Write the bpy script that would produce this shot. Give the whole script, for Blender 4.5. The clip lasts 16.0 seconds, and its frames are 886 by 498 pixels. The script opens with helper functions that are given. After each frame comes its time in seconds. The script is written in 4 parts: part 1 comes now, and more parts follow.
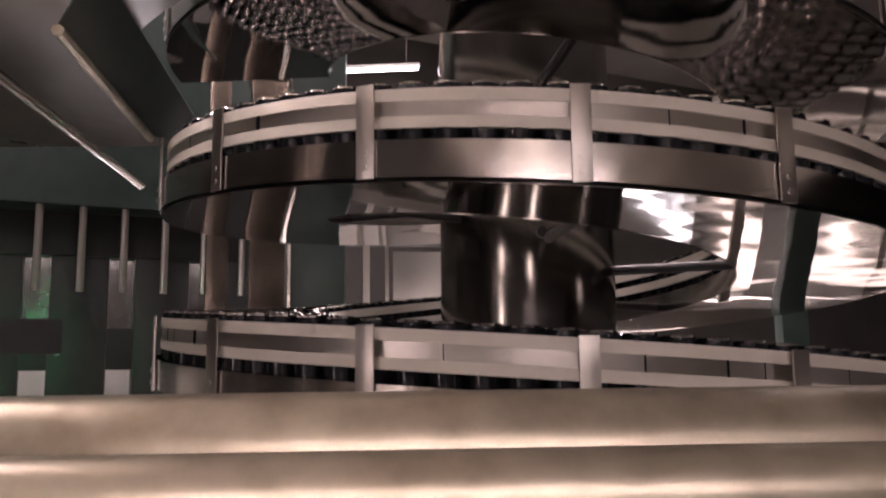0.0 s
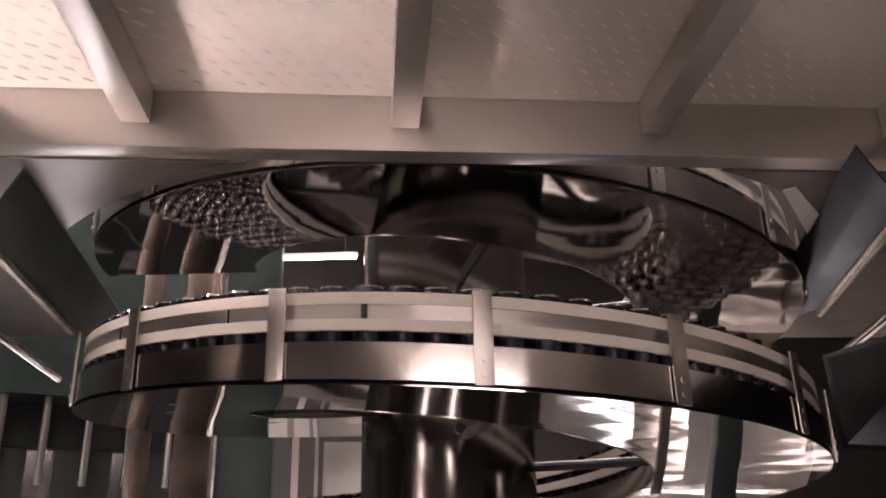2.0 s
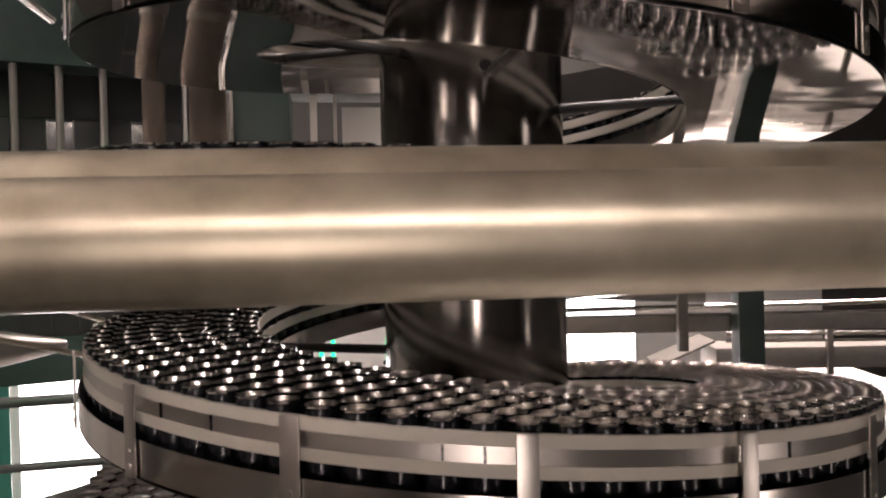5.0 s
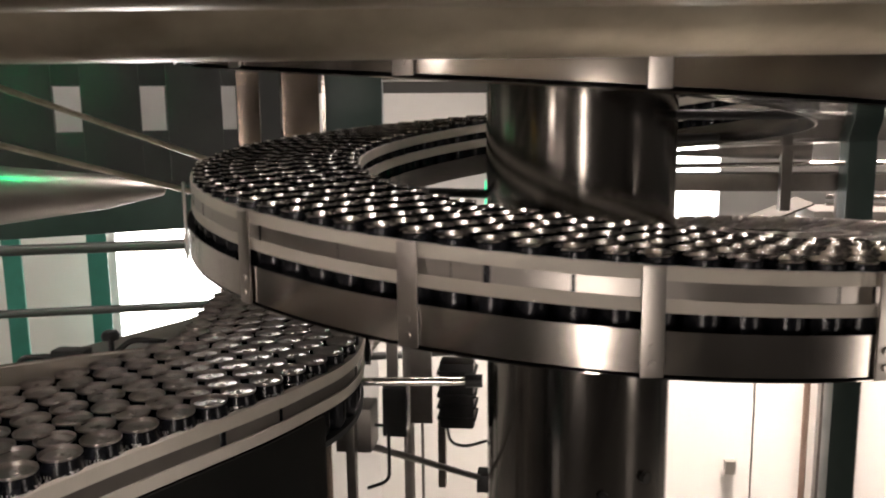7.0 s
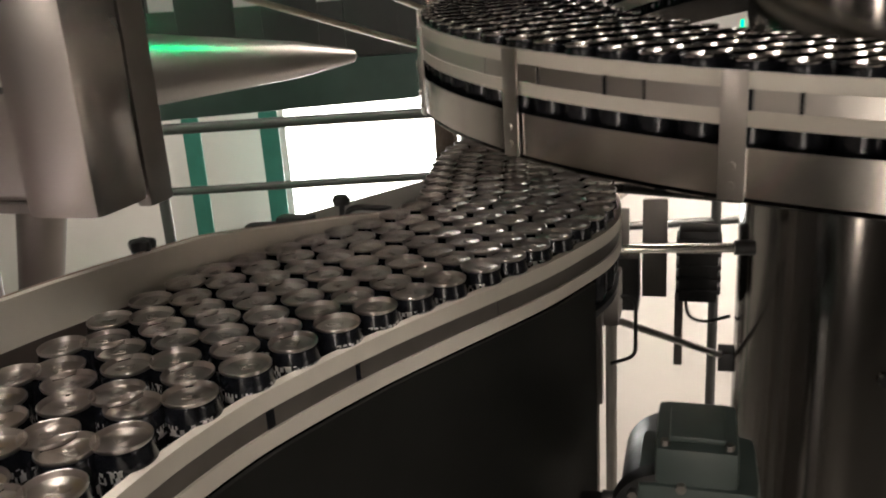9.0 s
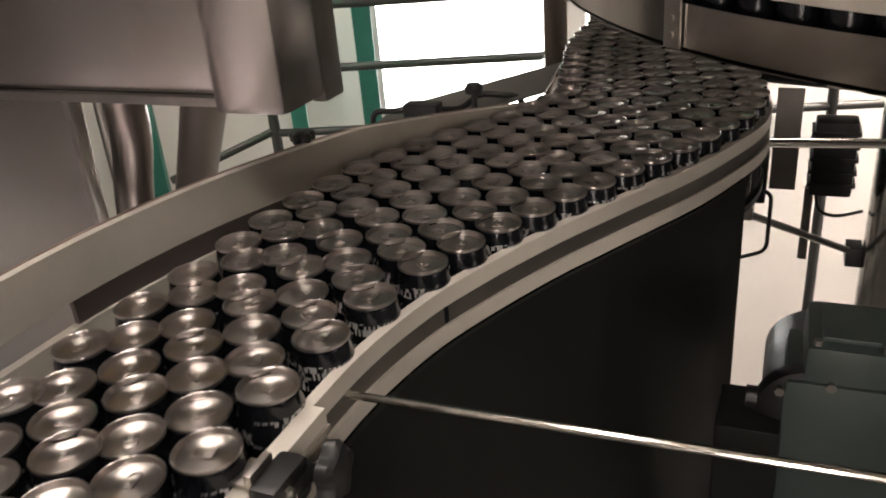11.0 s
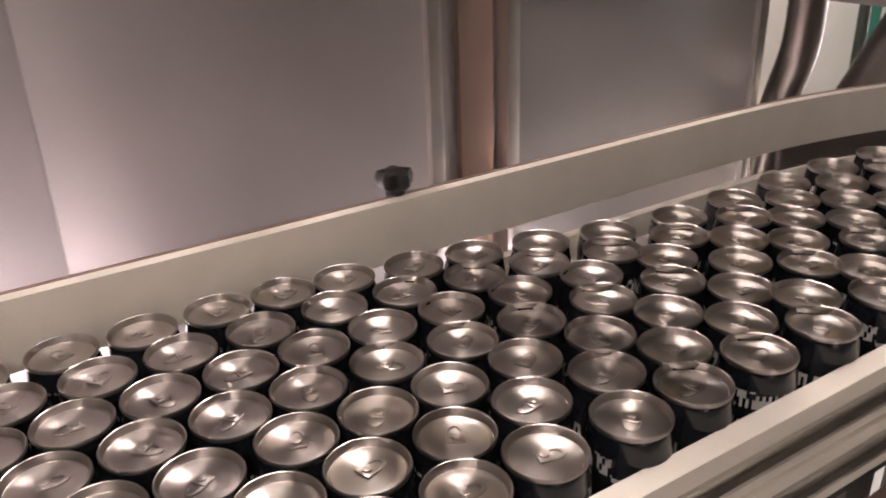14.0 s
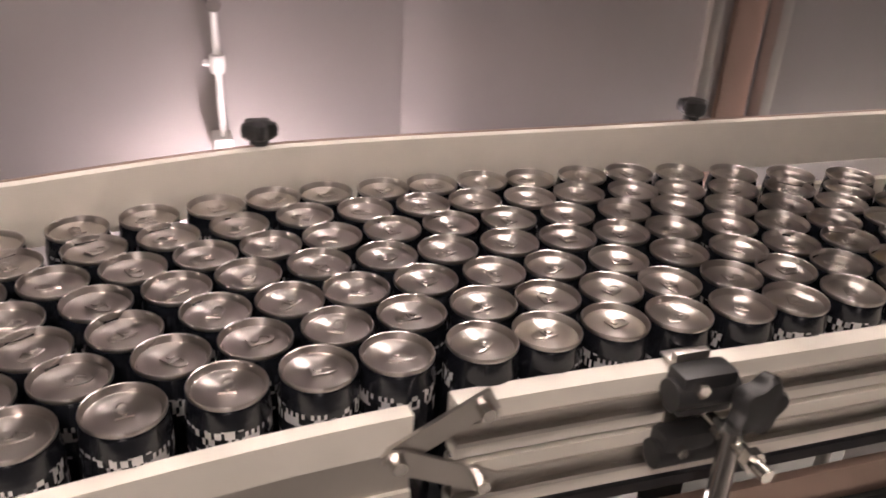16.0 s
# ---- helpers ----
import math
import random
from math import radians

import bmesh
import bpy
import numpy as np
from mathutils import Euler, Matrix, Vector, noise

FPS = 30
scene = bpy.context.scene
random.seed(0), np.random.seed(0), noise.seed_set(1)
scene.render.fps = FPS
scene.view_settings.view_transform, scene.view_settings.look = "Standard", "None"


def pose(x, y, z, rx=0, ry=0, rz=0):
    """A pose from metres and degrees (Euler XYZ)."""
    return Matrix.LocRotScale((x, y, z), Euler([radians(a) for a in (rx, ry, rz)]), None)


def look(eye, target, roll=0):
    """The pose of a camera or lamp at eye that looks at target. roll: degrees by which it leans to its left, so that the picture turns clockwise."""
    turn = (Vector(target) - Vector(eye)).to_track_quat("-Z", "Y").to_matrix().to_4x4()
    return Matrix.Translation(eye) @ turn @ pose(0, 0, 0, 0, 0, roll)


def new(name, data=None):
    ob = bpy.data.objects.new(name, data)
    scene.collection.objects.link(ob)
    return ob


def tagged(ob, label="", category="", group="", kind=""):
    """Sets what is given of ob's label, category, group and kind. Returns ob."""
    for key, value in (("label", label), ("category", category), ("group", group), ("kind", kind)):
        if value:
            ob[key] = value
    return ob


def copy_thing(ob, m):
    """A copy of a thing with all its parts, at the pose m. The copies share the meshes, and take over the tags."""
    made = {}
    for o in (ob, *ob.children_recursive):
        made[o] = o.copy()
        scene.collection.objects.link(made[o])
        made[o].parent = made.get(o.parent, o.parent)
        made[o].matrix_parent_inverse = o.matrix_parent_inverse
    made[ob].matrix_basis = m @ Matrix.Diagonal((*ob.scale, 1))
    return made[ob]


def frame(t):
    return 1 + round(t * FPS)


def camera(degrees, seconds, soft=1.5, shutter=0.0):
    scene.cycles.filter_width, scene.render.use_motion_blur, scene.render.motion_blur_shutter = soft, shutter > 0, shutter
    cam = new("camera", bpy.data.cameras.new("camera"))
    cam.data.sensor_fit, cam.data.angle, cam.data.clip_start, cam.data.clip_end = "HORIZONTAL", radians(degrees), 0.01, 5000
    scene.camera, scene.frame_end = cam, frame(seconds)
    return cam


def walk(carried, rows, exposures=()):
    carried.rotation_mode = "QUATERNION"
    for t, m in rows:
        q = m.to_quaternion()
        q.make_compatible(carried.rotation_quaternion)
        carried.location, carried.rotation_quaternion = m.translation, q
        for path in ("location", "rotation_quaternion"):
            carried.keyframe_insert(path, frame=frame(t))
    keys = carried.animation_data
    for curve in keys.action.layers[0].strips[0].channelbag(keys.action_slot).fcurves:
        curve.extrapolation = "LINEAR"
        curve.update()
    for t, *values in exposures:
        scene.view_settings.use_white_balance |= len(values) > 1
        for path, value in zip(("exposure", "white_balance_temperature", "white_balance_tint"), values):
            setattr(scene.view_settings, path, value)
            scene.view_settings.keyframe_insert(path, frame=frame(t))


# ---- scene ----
EXPO = [(0.0, 0.22, 6500, 28), (2.5, 0.48, 6500, 25), (4.5, 0.46, 6500, 19), (7.0, 0.38, 6500, 11), (9.2, 0.46, 6500, 7), (12.0, 0.42, 6500, 13), (14.0, 0.56, 6500, 17), (16.0, 0.64, 6500, 17)]
cam = camera(55.8, 16.0, soft=1.8, shutter=0.4)
walk(cam, [
    (0.0, pose(-0.052, -2.124, 1.730, 98.10, 0.65, 4.43)),
    (0.5, pose(-0.028, -2.146, 1.742, 102.08, 1.30, 3.48)),
    (1.0, pose(0.006, -2.165, 1.751, 106.88, 1.80, 2.61)),
    (1.5, pose(0.018, -2.176, 1.756, 109.66, 1.75, 1.77)),
    (2.0, pose(0.014, -2.169, 1.752, 110.40, 1.18, 0.84)),
    (2.5, pose(0.026, -2.155, 1.752, 109.42, 1.29, 0.32)),
    (3.0, pose(0.020, -2.127, 1.738, 106.94, 1.02, -0.01)),
    (3.5, pose(-0.003, -2.093, 1.717, 102.57, 1.16, -0.02)),
    (4.0, pose(-0.012, -2.068, 1.694, 97.37, 1.83, 0.43)),
    (4.5, pose(-0.002, -2.044, 1.675, 92.83, 1.69, 1.23)),
    (7.0, pose(-0.075, -1.992, 1.600, 80.47, 0.70, 7.06)),
    (7.5, pose(-0.122, -1.975, 1.573, 77.85, 0.82, 9.69)),
    (8.0, pose(-0.162, -1.975, 1.547, 76.19, 1.82, 12.57)),
    (8.2, pose(-0.185, -1.969, 1.547, 75.39, 2.02, 13.60)),
    (8.5, pose(-0.214, -1.950, 1.544, 75.31, 2.33, 15.23)),
    (9.0, pose(-0.309, -1.872, 1.527, 72.67, 3.63, 16.43)),
    (11.3, pose(-0.419, -1.917, 1.563, 64.66, 4.78, 22.84)),
    (11.5, pose(-0.425, -1.921, 1.545, 64.91, 5.02, 23.78)),
    (12.0, pose(-0.425, -1.960, 1.538, 64.35, 4.42, 27.57)),
    (12.5, pose(-0.422, -2.019, 1.540, 64.07, 3.99, 34.42)),
    (13.0, pose(-0.444, -2.095, 1.506, 65.03, 3.31, 43.22)),
    (13.5, pose(-0.454, -2.181, 1.514, 64.76, 2.96, 51.56)),
    (14.0, pose(-0.473, -2.250, 1.495, 65.47, 1.83, 57.29)),
    (14.5, pose(-0.464, -2.286, 1.499, 65.19, 1.52, 59.45)),
    (15.0, pose(-0.444, -2.348, 1.482, 64.79, -1.97, 61.13)),
    (15.5, pose(-0.359, -2.422, 1.497, 63.94, -2.13, 66.20)),
    (16.0, pose(-0.308, -2.501, 1.502, 63.66, -3.18, 71.58)),
], exposures=EXPO)
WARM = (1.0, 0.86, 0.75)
# unseen ceiling lamps; the last two are added to brighten cabinet and back wall
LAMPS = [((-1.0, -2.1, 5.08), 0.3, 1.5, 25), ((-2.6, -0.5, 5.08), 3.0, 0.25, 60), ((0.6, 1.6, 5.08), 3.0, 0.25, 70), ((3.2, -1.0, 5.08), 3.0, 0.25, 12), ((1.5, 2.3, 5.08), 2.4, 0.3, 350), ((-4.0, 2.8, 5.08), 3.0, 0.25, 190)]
WINPOW = 80

# ---- world, lights ----
world = bpy.data.worlds.new("world")
scene.world = world
world.use_nodes = True
world.node_tree.nodes["Background"].inputs[0].default_value = (0.9, 0.95, 1.0, 1)
world.node_tree.nodes["Background"].inputs[1].default_value = 0.05


def area(name, at, target, sx, sy, power, colour):
    d = bpy.data.lights.new(name, "AREA")
    d.shape, d.size, d.size_y, d.energy, d.color = "RECTANGLE", sx, sy, power, colour
    ob = new(name, d)
    ob.matrix_world = look(at, target)
    return ob


# ---- materials ----
def mat(name, colour, rough=0.5, metal=0.0, vary=0.15, scale=12.0, bump=0.0, streak=None, rand=0.0, colour2=None, emit=0.0, bscale=None):
    m = bpy.data.materials.new(name)
    m.use_nodes = True
    nt = m.node_tree
    b = nt.nodes["Principled BSDF"]
    b.inputs["Metallic"].default_value = metal
    tc = nt.nodes.new("ShaderNodeTexCoord")
    mp = nt.nodes.new("ShaderNodeMapping")
    nt.links.new(tc.outputs["Object"], mp.inputs["Vector"])
    if streak:
        mp.inputs["Scale"].default_value = streak
    n1 = nt.nodes.new("ShaderNodeTexNoise")
    n1.inputs["Scale"].default_value = scale
    n1.inputs["Detail"].default_value = 6
    nt.links.new(mp.outputs[0], n1.inputs["Vector"])
    n2 = nt.nodes.new("ShaderNodeTexNoise")
    n2.inputs["Scale"].default_value = scale * 0.17
    n2.inputs["Detail"].default_value = 4
    nt.links.new(tc.outputs["Object"], n2.inputs["Vector"])
    mul = nt.nodes.new("ShaderNodeMath")
    mul.operation = "MULTIPLY_ADD"
    nt.links.new(n2.outputs[0], mul.inputs[0])
    mul.inputs[1].default_value = 0.6
    s2 = nt.nodes.new("ShaderNodeMath")
    s2.operation = "MULTIPLY"
    s2.inputs[1].default_value = 0.4
    nt.links.new(n1.outputs[0], s2.inputs[0])
    nt.links.new(s2.outputs[0], mul.inputs[2])
    rp = nt.nodes.new("ShaderNodeValToRGB")
    c2 = colour2 or tuple(c * (1 - 2.2 * vary) for c in colour)
    rp.color_ramp.elements[0].position, rp.color_ramp.elements[1].position = 0.30, 0.66
    rp.color_ramp.elements[0].color = (*[max(0.0, c) for c in c2], 1)
    rp.color_ramp.elements[1].color = (*colour, 1)
    nt.links.new(mul.outputs[0], rp.inputs[0])
    nt.links.new(rp.outputs[0], b.inputs["Base Color"])
    rr = nt.nodes.new("ShaderNodeMapRange")
    rr.inputs["From Min"].default_value, rr.inputs["From Max"].default_value = 0.3, 0.7
    rr.inputs["To Min"].default_value, rr.inputs["To Max"].default_value = max(0.02, rough * (0.93 if metal > 0.6 else 0.8)), min(1.0, rough * (1.07 if metal > 0.6 else 1.2))
    nt.links.new(n1.outputs[0], rr.inputs[0])
    nt.links.new(rr.outputs[0], b.inputs["Roughness"])
    if bump:
        bp = nt.nodes.new("ShaderNodeBump")
        bp.inputs["Strength"].default_value = bump
        bp.inputs["Distance"].default_value = 0.01
        if bscale:
            n3 = nt.nodes.new("ShaderNodeTexNoise")
            n3.inputs["Scale"].default_value = bscale
            n3.inputs["Detail"].default_value = 1
            nt.links.new(tc.outputs["Object"], n3.inputs["Vector"])
            nt.links.new(n3.outputs[0], bp.inputs["Height"])
        else:
            nt.links.new(n1.outputs[0], bp.inputs["Height"])
        nt.links.new(bp.outputs[0], b.inputs["Normal"])
    if emit:
        b.inputs["Emission Color"].default_value = (*colour, 1)
        b.inputs["Emission Strength"].default_value = emit
    return m


STEEL = mat("brushed_steel", (0.55, 0.52, 0.49), 0.32, 1.0, 0.03, 40)
POLISH = mat("polished_steel", (0.29, 0.275, 0.265), 0.045, 1.0, 0.06, 20, bump=0.11, bscale=6.0)
DARKST = mat("dull_steel", (0.30, 0.28, 0.265), 0.42, 1.0, 0.12, 25)
PIPE = mat("pickled_steel_pipe", (0.68, 0.62, 0.50), 0.36, 0.8, 0.14, 26, colour2=(0.25, 0.21, 0.155))
PLASTIC = mat("white_plastic", (0.78, 0.735, 0.66), 0.45, 0.0, 0.06, 30)
BELT = mat("dark_belt", (0.05, 0.055, 0.06), 0.5, 0.0, 0.2, 30)
BLACK = mat("black_plastic", (0.02, 0.02, 0.021), 0.4, 0.0, 0.2, 30)
DARKSIDE = mat("dark_side_plate", (0.018, 0.019, 0.018), 0.42, 0.0, 0.3, 9)
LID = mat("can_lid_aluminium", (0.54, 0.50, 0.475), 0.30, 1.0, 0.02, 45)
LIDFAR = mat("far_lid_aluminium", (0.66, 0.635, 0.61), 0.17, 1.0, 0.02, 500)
CANBODY = mat("dark_can_print", (0.016, 0.018, 0.024), 0.2, 0.3, 0.2, 20)


def can_print(m):
    """Pale blocks of print round the shoulder of the dark can, in patches."""
    nt = m.node_tree
    b = nt.nodes["Principled BSDF"]
    base = b.inputs["Base Color"].links[0].from_socket
    tc = nt.nodes.new("ShaderNodeTexCoord")
    sep = nt.nodes.new("ShaderNodeSeparateXYZ")
    nt.links.new(tc.outputs["Object"], sep.inputs[0])

    def math_node(op, a, c=0.0):
        k = nt.nodes.new("ShaderNodeMath")
        k.operation = op
        for i, q in enumerate((a, c)):
            if isinstance(q, float):
                k.inputs[i].default_value = q
            else:
                nt.links.new(q, k.inputs[i])
        return k.outputs[0]

    def cells(across, up):
        v = nt.nodes.new("ShaderNodeCombineXYZ")
        nt.links.new(math_node("FLOOR", math_node("MULTIPLY", turn, across)), v.inputs[0])
        nt.links.new(math_node("FLOOR", math_node("MULTIPLY", sep.outputs[2], up)), v.inputs[1])
        w = nt.nodes.new("ShaderNodeTexWhiteNoise")
        w.noise_dimensions = "2D"
        nt.links.new(v.outputs[0], w.inputs["Vector"])
        return w.outputs["Value"]

    turn = math_node("ARCTAN2", sep.outputs[1], sep.outputs[0])
    band = math_node("MULTIPLY", math_node("GREATER_THAN", sep.outputs[2], 0.100), math_node("LESS_THAN", sep.outputs[2], 0.1275))
    block = math_node("GREATER_THAN", cells(1.7, 88.0), 0.60)
    mask = math_node("MULTIPLY", math_node("MULTIPLY", band, block), math_node("GREATER_THAN", cells(13.0, 190.0), 0.42))
    mx = nt.nodes.new("ShaderNodeMix")
    mx.data_type = "RGBA"
    nt.links.new(mask, mx.inputs[0])
    nt.links.new(base, mx.inputs[6])
    mx.inputs[7].default_value = (0.55, 0.54, 0.53, 1)
    nt.links.new(mx.outputs[2], b.inputs["Base Color"])


can_print(CANBODY)


def spun(m, amount):
    """Fine turned grooves round the axis: stretched highlights."""
    nt = m.node_tree
    b = nt.nodes["Principled BSDF"]
    tg = nt.nodes.new("ShaderNodeTangent")
    tg.direction_type, tg.axis = "RADIAL", "Z"
    nt.links.new(tg.outputs[0], b.inputs["Tangent"])
    b.inputs["Anisotropic"].default_value = amount
    b.inputs["Anisotropic Rotation"].default_value = 0.25


spun(LID, 0.80)
DARKSIDE.node_tree.nodes["Principled BSDF"].inputs["Specular IOR Level"].default_value = 0.12
TREAD = mat("tread_plate_steel", (0.66, 0.61, 0.57), 0.42, 0.5, 0.04, 8)
WALLPAINT = mat("white_wall_paint", (0.8, 0.77, 0.74), 0.6, 0.0, 0.04, 4)
CONCRETE = mat("floor_concrete", (0.16, 0.155, 0.145), 0.45, 0.0, 0.1, 5)
CEIL = mat("ceiling_paint", (0.30, 0.285, 0.27), 0.8, 0.0, 0.2, 3)
PANEL = mat("cabinet_steel", (0.42, 0.395, 0.385), 0.41, 0.9, 0.05, 6, streak=(1, 1, 0.2))
GREENP = mat("green_paint", (0.03, 0.20, 0.15), 0.45, 0.0, 0.15, 12)
GREYWALL = mat("grey_wall_paint", (0.07, 0.066, 0.062), 0.6, 0.0, 0.1, 3)
PALEPAINT = mat("pale_paint", (0.7, 0.68, 0.66), 0.5, 0.0, 0.06, 8)
RAILST = mat("dark_railing_steel", (0.06, 0.06, 0.06), 0.4, 0.2, 0.1, 20)
COLUMN = mat("column_steel", (0.27, 0.255, 0.24), 0.15, 1.0, 0.03, 30, streak=(1, 1, 0.1))
BAND = mat("band_steel", (0.50, 0.47, 0.44), 0.17, 1.0, 0.025, 14)
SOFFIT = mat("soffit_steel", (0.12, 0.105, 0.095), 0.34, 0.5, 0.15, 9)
DUCT = mat("duct_steel", (0.36, 0.30, 0.255), 0.24, 1.0, 0.10, 4)
PIPEDK = mat("dull_brown_steel", (0.20, 0.17, 0.15), 0.36, 0.9, 0.12, 10)
VESSEL = mat("vessel_steel", (0.42, 0.39, 0.37), 0.36, 1.0, 0.05, 8)
BACKING = mat("brown_grey_plate", (0.15, 0.125, 0.115), 0.45, 0.2, 0.12, 12)
CHROME = mat("bright_steel", (0.75, 0.72, 0.68), 0.15, 1.0, 0.05, 30)
SATIN = mat("satin_steel", (0.50, 0.48, 0.46), 0.26, 1.0, 0.04, 6)
COPPER = mat("copper_tone", (0.38, 0.27, 0.225), 0.35, 0.7, 0.08, 14)
DARKGREEN = mat("dark_green_paint", (0.03, 0.05, 0.045), 0.35, 0.1, 0.2, 10)
GREYGREEN = mat("grey_green_paint", (0.06, 0.085, 0.08), 0.45, 0.0, 0.15, 14)
ORANGE = mat("orange_plastic", (0.65, 0.18, 0.07), 0.45, 0.0, 0.1, 14)
YELLOW = mat("yellow_paint", (0.75, 0.5, 0.12), 0.45, 0.0, 0.1, 14)
GREENGLOW = mat("green_lamp_glow", (0.0, 0.80, 0.24), 0.5, emit=34.0)
GREENSOFT = mat("green_bar_glow", (0.0, 0.9, 0.35), 0.5, emit=1.6)
GLOW = mat("lamp_glow", (1.0, 0.95, 0.9), 0.5, emit=10.0)
DAY = mat("daylight_opening", (1.0, 0.99, 0.97), 0.5, emit=5.0)


# ---- builders ----
def part(name, bm, material, parent=None, label="", smooth=True):
    me = bpy.data.meshes.new(name)
    bmesh.ops.recalc_face_normals(bm, faces=bm.faces[:])
    bm.to_mesh(me)
    bm.free()
    me.materials.append(material)
    if smooth:
        for p in me.polygons:
            p.use_smooth = True
        me.set_sharp_from_angle(angle=radians(35))
    ob = new(name, me)
    ob.parent = parent
    if label:
        tagged(ob, label)
    return ob


def empty(name, label, category, at=(0, 0, 0), group="", kind=""):
    ob = new(name)
    ob.location = at
    return tagged(ob, label, category, group, kind)


def add_box(bm, x0, y0, z0, x1, y1, z1, m=None, bev=0.0):
    r = bmesh.ops.create_cube(bm, size=1)
    vs = r["verts"]
    for v in vs:
        v.co = Vector(((x0 + x1) / 2 + v.co.x * (x1 - x0), (y0 + y1) / 2 + v.co.y * (y1 - y0), (z0 + z1) / 2 + v.co.z * (z1 - z0)))
        if m:
            v.co = m @ v.co
    if bev:
        es = list({e for v in vs for e in v.link_edges})
        bmesh.ops.bevel(bm, geom=es, offset=bev, segments=2, affect="EDGES", profile=0.7)
    return bm


def box(x0, y0, z0, x1, y1, z1, m=None, bev=0.0):
    return add_box(bmesh.new(), x0, y0, z0, x1, y1, z1, m, bev)


def add_tube(bm, a, b, r0, r1=None, seg=16, caps=True):
    a, b = Vector(a), Vector(b)
    r1 = r0 if r1 is None else r1
    q = (b - a).to_track_quat("Z", "Y").to_matrix()
    rings = []
    for at, r in ((a, r0), (b, r1)):
        rings.append([bm.verts.new(at + q @ Vector((r * math.cos(2 * math.pi * k / seg), r * math.sin(2 * math.pi * k / seg), 0))) for k in range(seg)])
    for k in range(seg):
        bm.faces.new((rings[0][k], rings[0][(k + 1) % seg], rings[1][(k + 1) % seg], rings[1][k]))
    if caps:
        bm.faces.new(rings[0][::-1])
        bm.faces.new(rings[1])
    return bm


def tube(a, b, r0, r1=None, seg=16):
    return add_tube(bmesh.new(), a, b, r0, r1, seg)


def add_pipe(bm, pts, r, seg=12):
    """A round bar along a line of points."""
    pts = [Vector(p) for p in pts]
    rings, up = [], None
    for i, p in enumerate(pts):
        d = (pts[min(i + 1, len(pts) - 1)] - pts[max(i - 1, 0)]).normalized()
        if up is None:
            up = d.orthogonal().normalized()
        up = (up - d * up.dot(d)).normalized()
        side = d.cross(up)
        rings.append([bm.verts.new(p + r * (math.cos(2 * math.pi * k / seg) * up + math.sin(2 * math.pi * k / seg) * side)) for k in range(seg)])
    for a, b in zip(rings, rings[1:]):
        for k in range(seg):
            bm.faces.new((a[k], a[(k + 1) % seg], b[(k + 1) % seg], b[k]))
    bm.faces.new(rings[0][::-1])
    bm.faces.new(rings[-1])
    return bm


def bend(pts, radius, n=5):
    """Round the corners of a line of points."""
    pts = [Vector(p) for p in pts]
    out = [pts[0]]
    for a, b, c in zip(pts, pts[1:], pts[2:]):
        u, w = (a - b).normalized(), (c - b).normalized()
        p0, p1 = b + u * radius, b + w * radius
        for k in range(n + 1):
            t = k / n
            out.append((1 - t) ** 2 * p0 + 2 * t * (1 - t) * b + t * t * p1)
    out.append(pts[-1])
    return out


def lathe(profile, seg=24, bm=None, at=(0, 0, 0)):
    bm = bm or bmesh.new()
    rings = []
    for r, z in profile:
        if r < 1e-6:
            rings.append([bm.verts.new((at[0], at[1], at[2] + z))])
        else:
            rings.append([bm.verts.new((at[0] + r * math.cos(2 * math.pi * k / seg), at[1] + r * math.sin(2 * math.pi * k / seg), at[2] + z)) for k in range(seg)])
    for a, b in zip(rings, rings[1:]):
        for k in range(seg):
            j = (k + 1) % seg
            q = [a[k % len(a)], a[j % len(a)], b[j % len(b)], b[k % len(b)]]
            q = list(dict.fromkeys(q))
            if len(q) > 2:
                bm.faces.new(q)
    return bm


# ---- the line of the conveyor ----
RO, RC, HW = 0.877, 0.695, 0.182            # guides' outer radius, centre line, half width
TURN = 0.380                                # drop of the spiral in a turn
PHI0, PHI1 = -534, 915                 # first and last angle of the spiral, degrees
ZRUN = 1.147                                # reference height on the level run
CANH, CAN_UP = 0.146, 0.022                 # a can's height, and how far its top stands over the guide


def z_spiral(phi):
    """Height of the guide's top; the track levels out over its last stretch."""
    k, phi0 = TURN / 360, 816.8
    z = 2.156 - k * (min(phi, phi0) + 90)
    x = max(phi - phi0, 0)
    return z - k * (x - x * x / (2 * (PHI1 - phi0)))


def spiral_pt(phi, r):
    a = radians(phi)
    return Vector((r * math.cos(a), r * math.sin(a), z_spiral(phi)))


def smooth_line(ctrl, n):
    out = []
    c = [2 * ctrl[0] - ctrl[1]] + ctrl + [2 * ctrl[-1] - ctrl[-2]]
    for i in range(1, len(c) - 2):
        p0, p1, p2, p3 = c[i - 1:i + 3]
        for k in range(n):
            t = k / n
            out.append(0.5 * (2 * p1 + (p2 - p0) * t + (2 * p0 - 5 * p1 + 4 * p2 - p3) * t * t + (3 * p1 - p0 - 3 * p2 + p3) * t ** 3))
    out.append(ctrl[-1])
    return out


END = spiral_pt(PHI1, RC)
RUN = smooth_line([Vector((*c, ZRUN)) for c in ((END.x, END.y), (-0.645, -0.32), (-0.620, -0.43), (-0.615, -0.52), (-0.640, -0.60), (-0.680, -0.695), (-0.755, -0.83), (-0.815, -0.94),
                                                (-0.87, -1.06), (-0.91, -1.17), (-0.936, -1.30), (-0.943, -1.44), (-0.943, -1.7), (-0.943, -2.0), (-0.943, -2.33), (-0.920, -2.57), (-0.87, -2.82), (-0.77, -3.2))], 8)


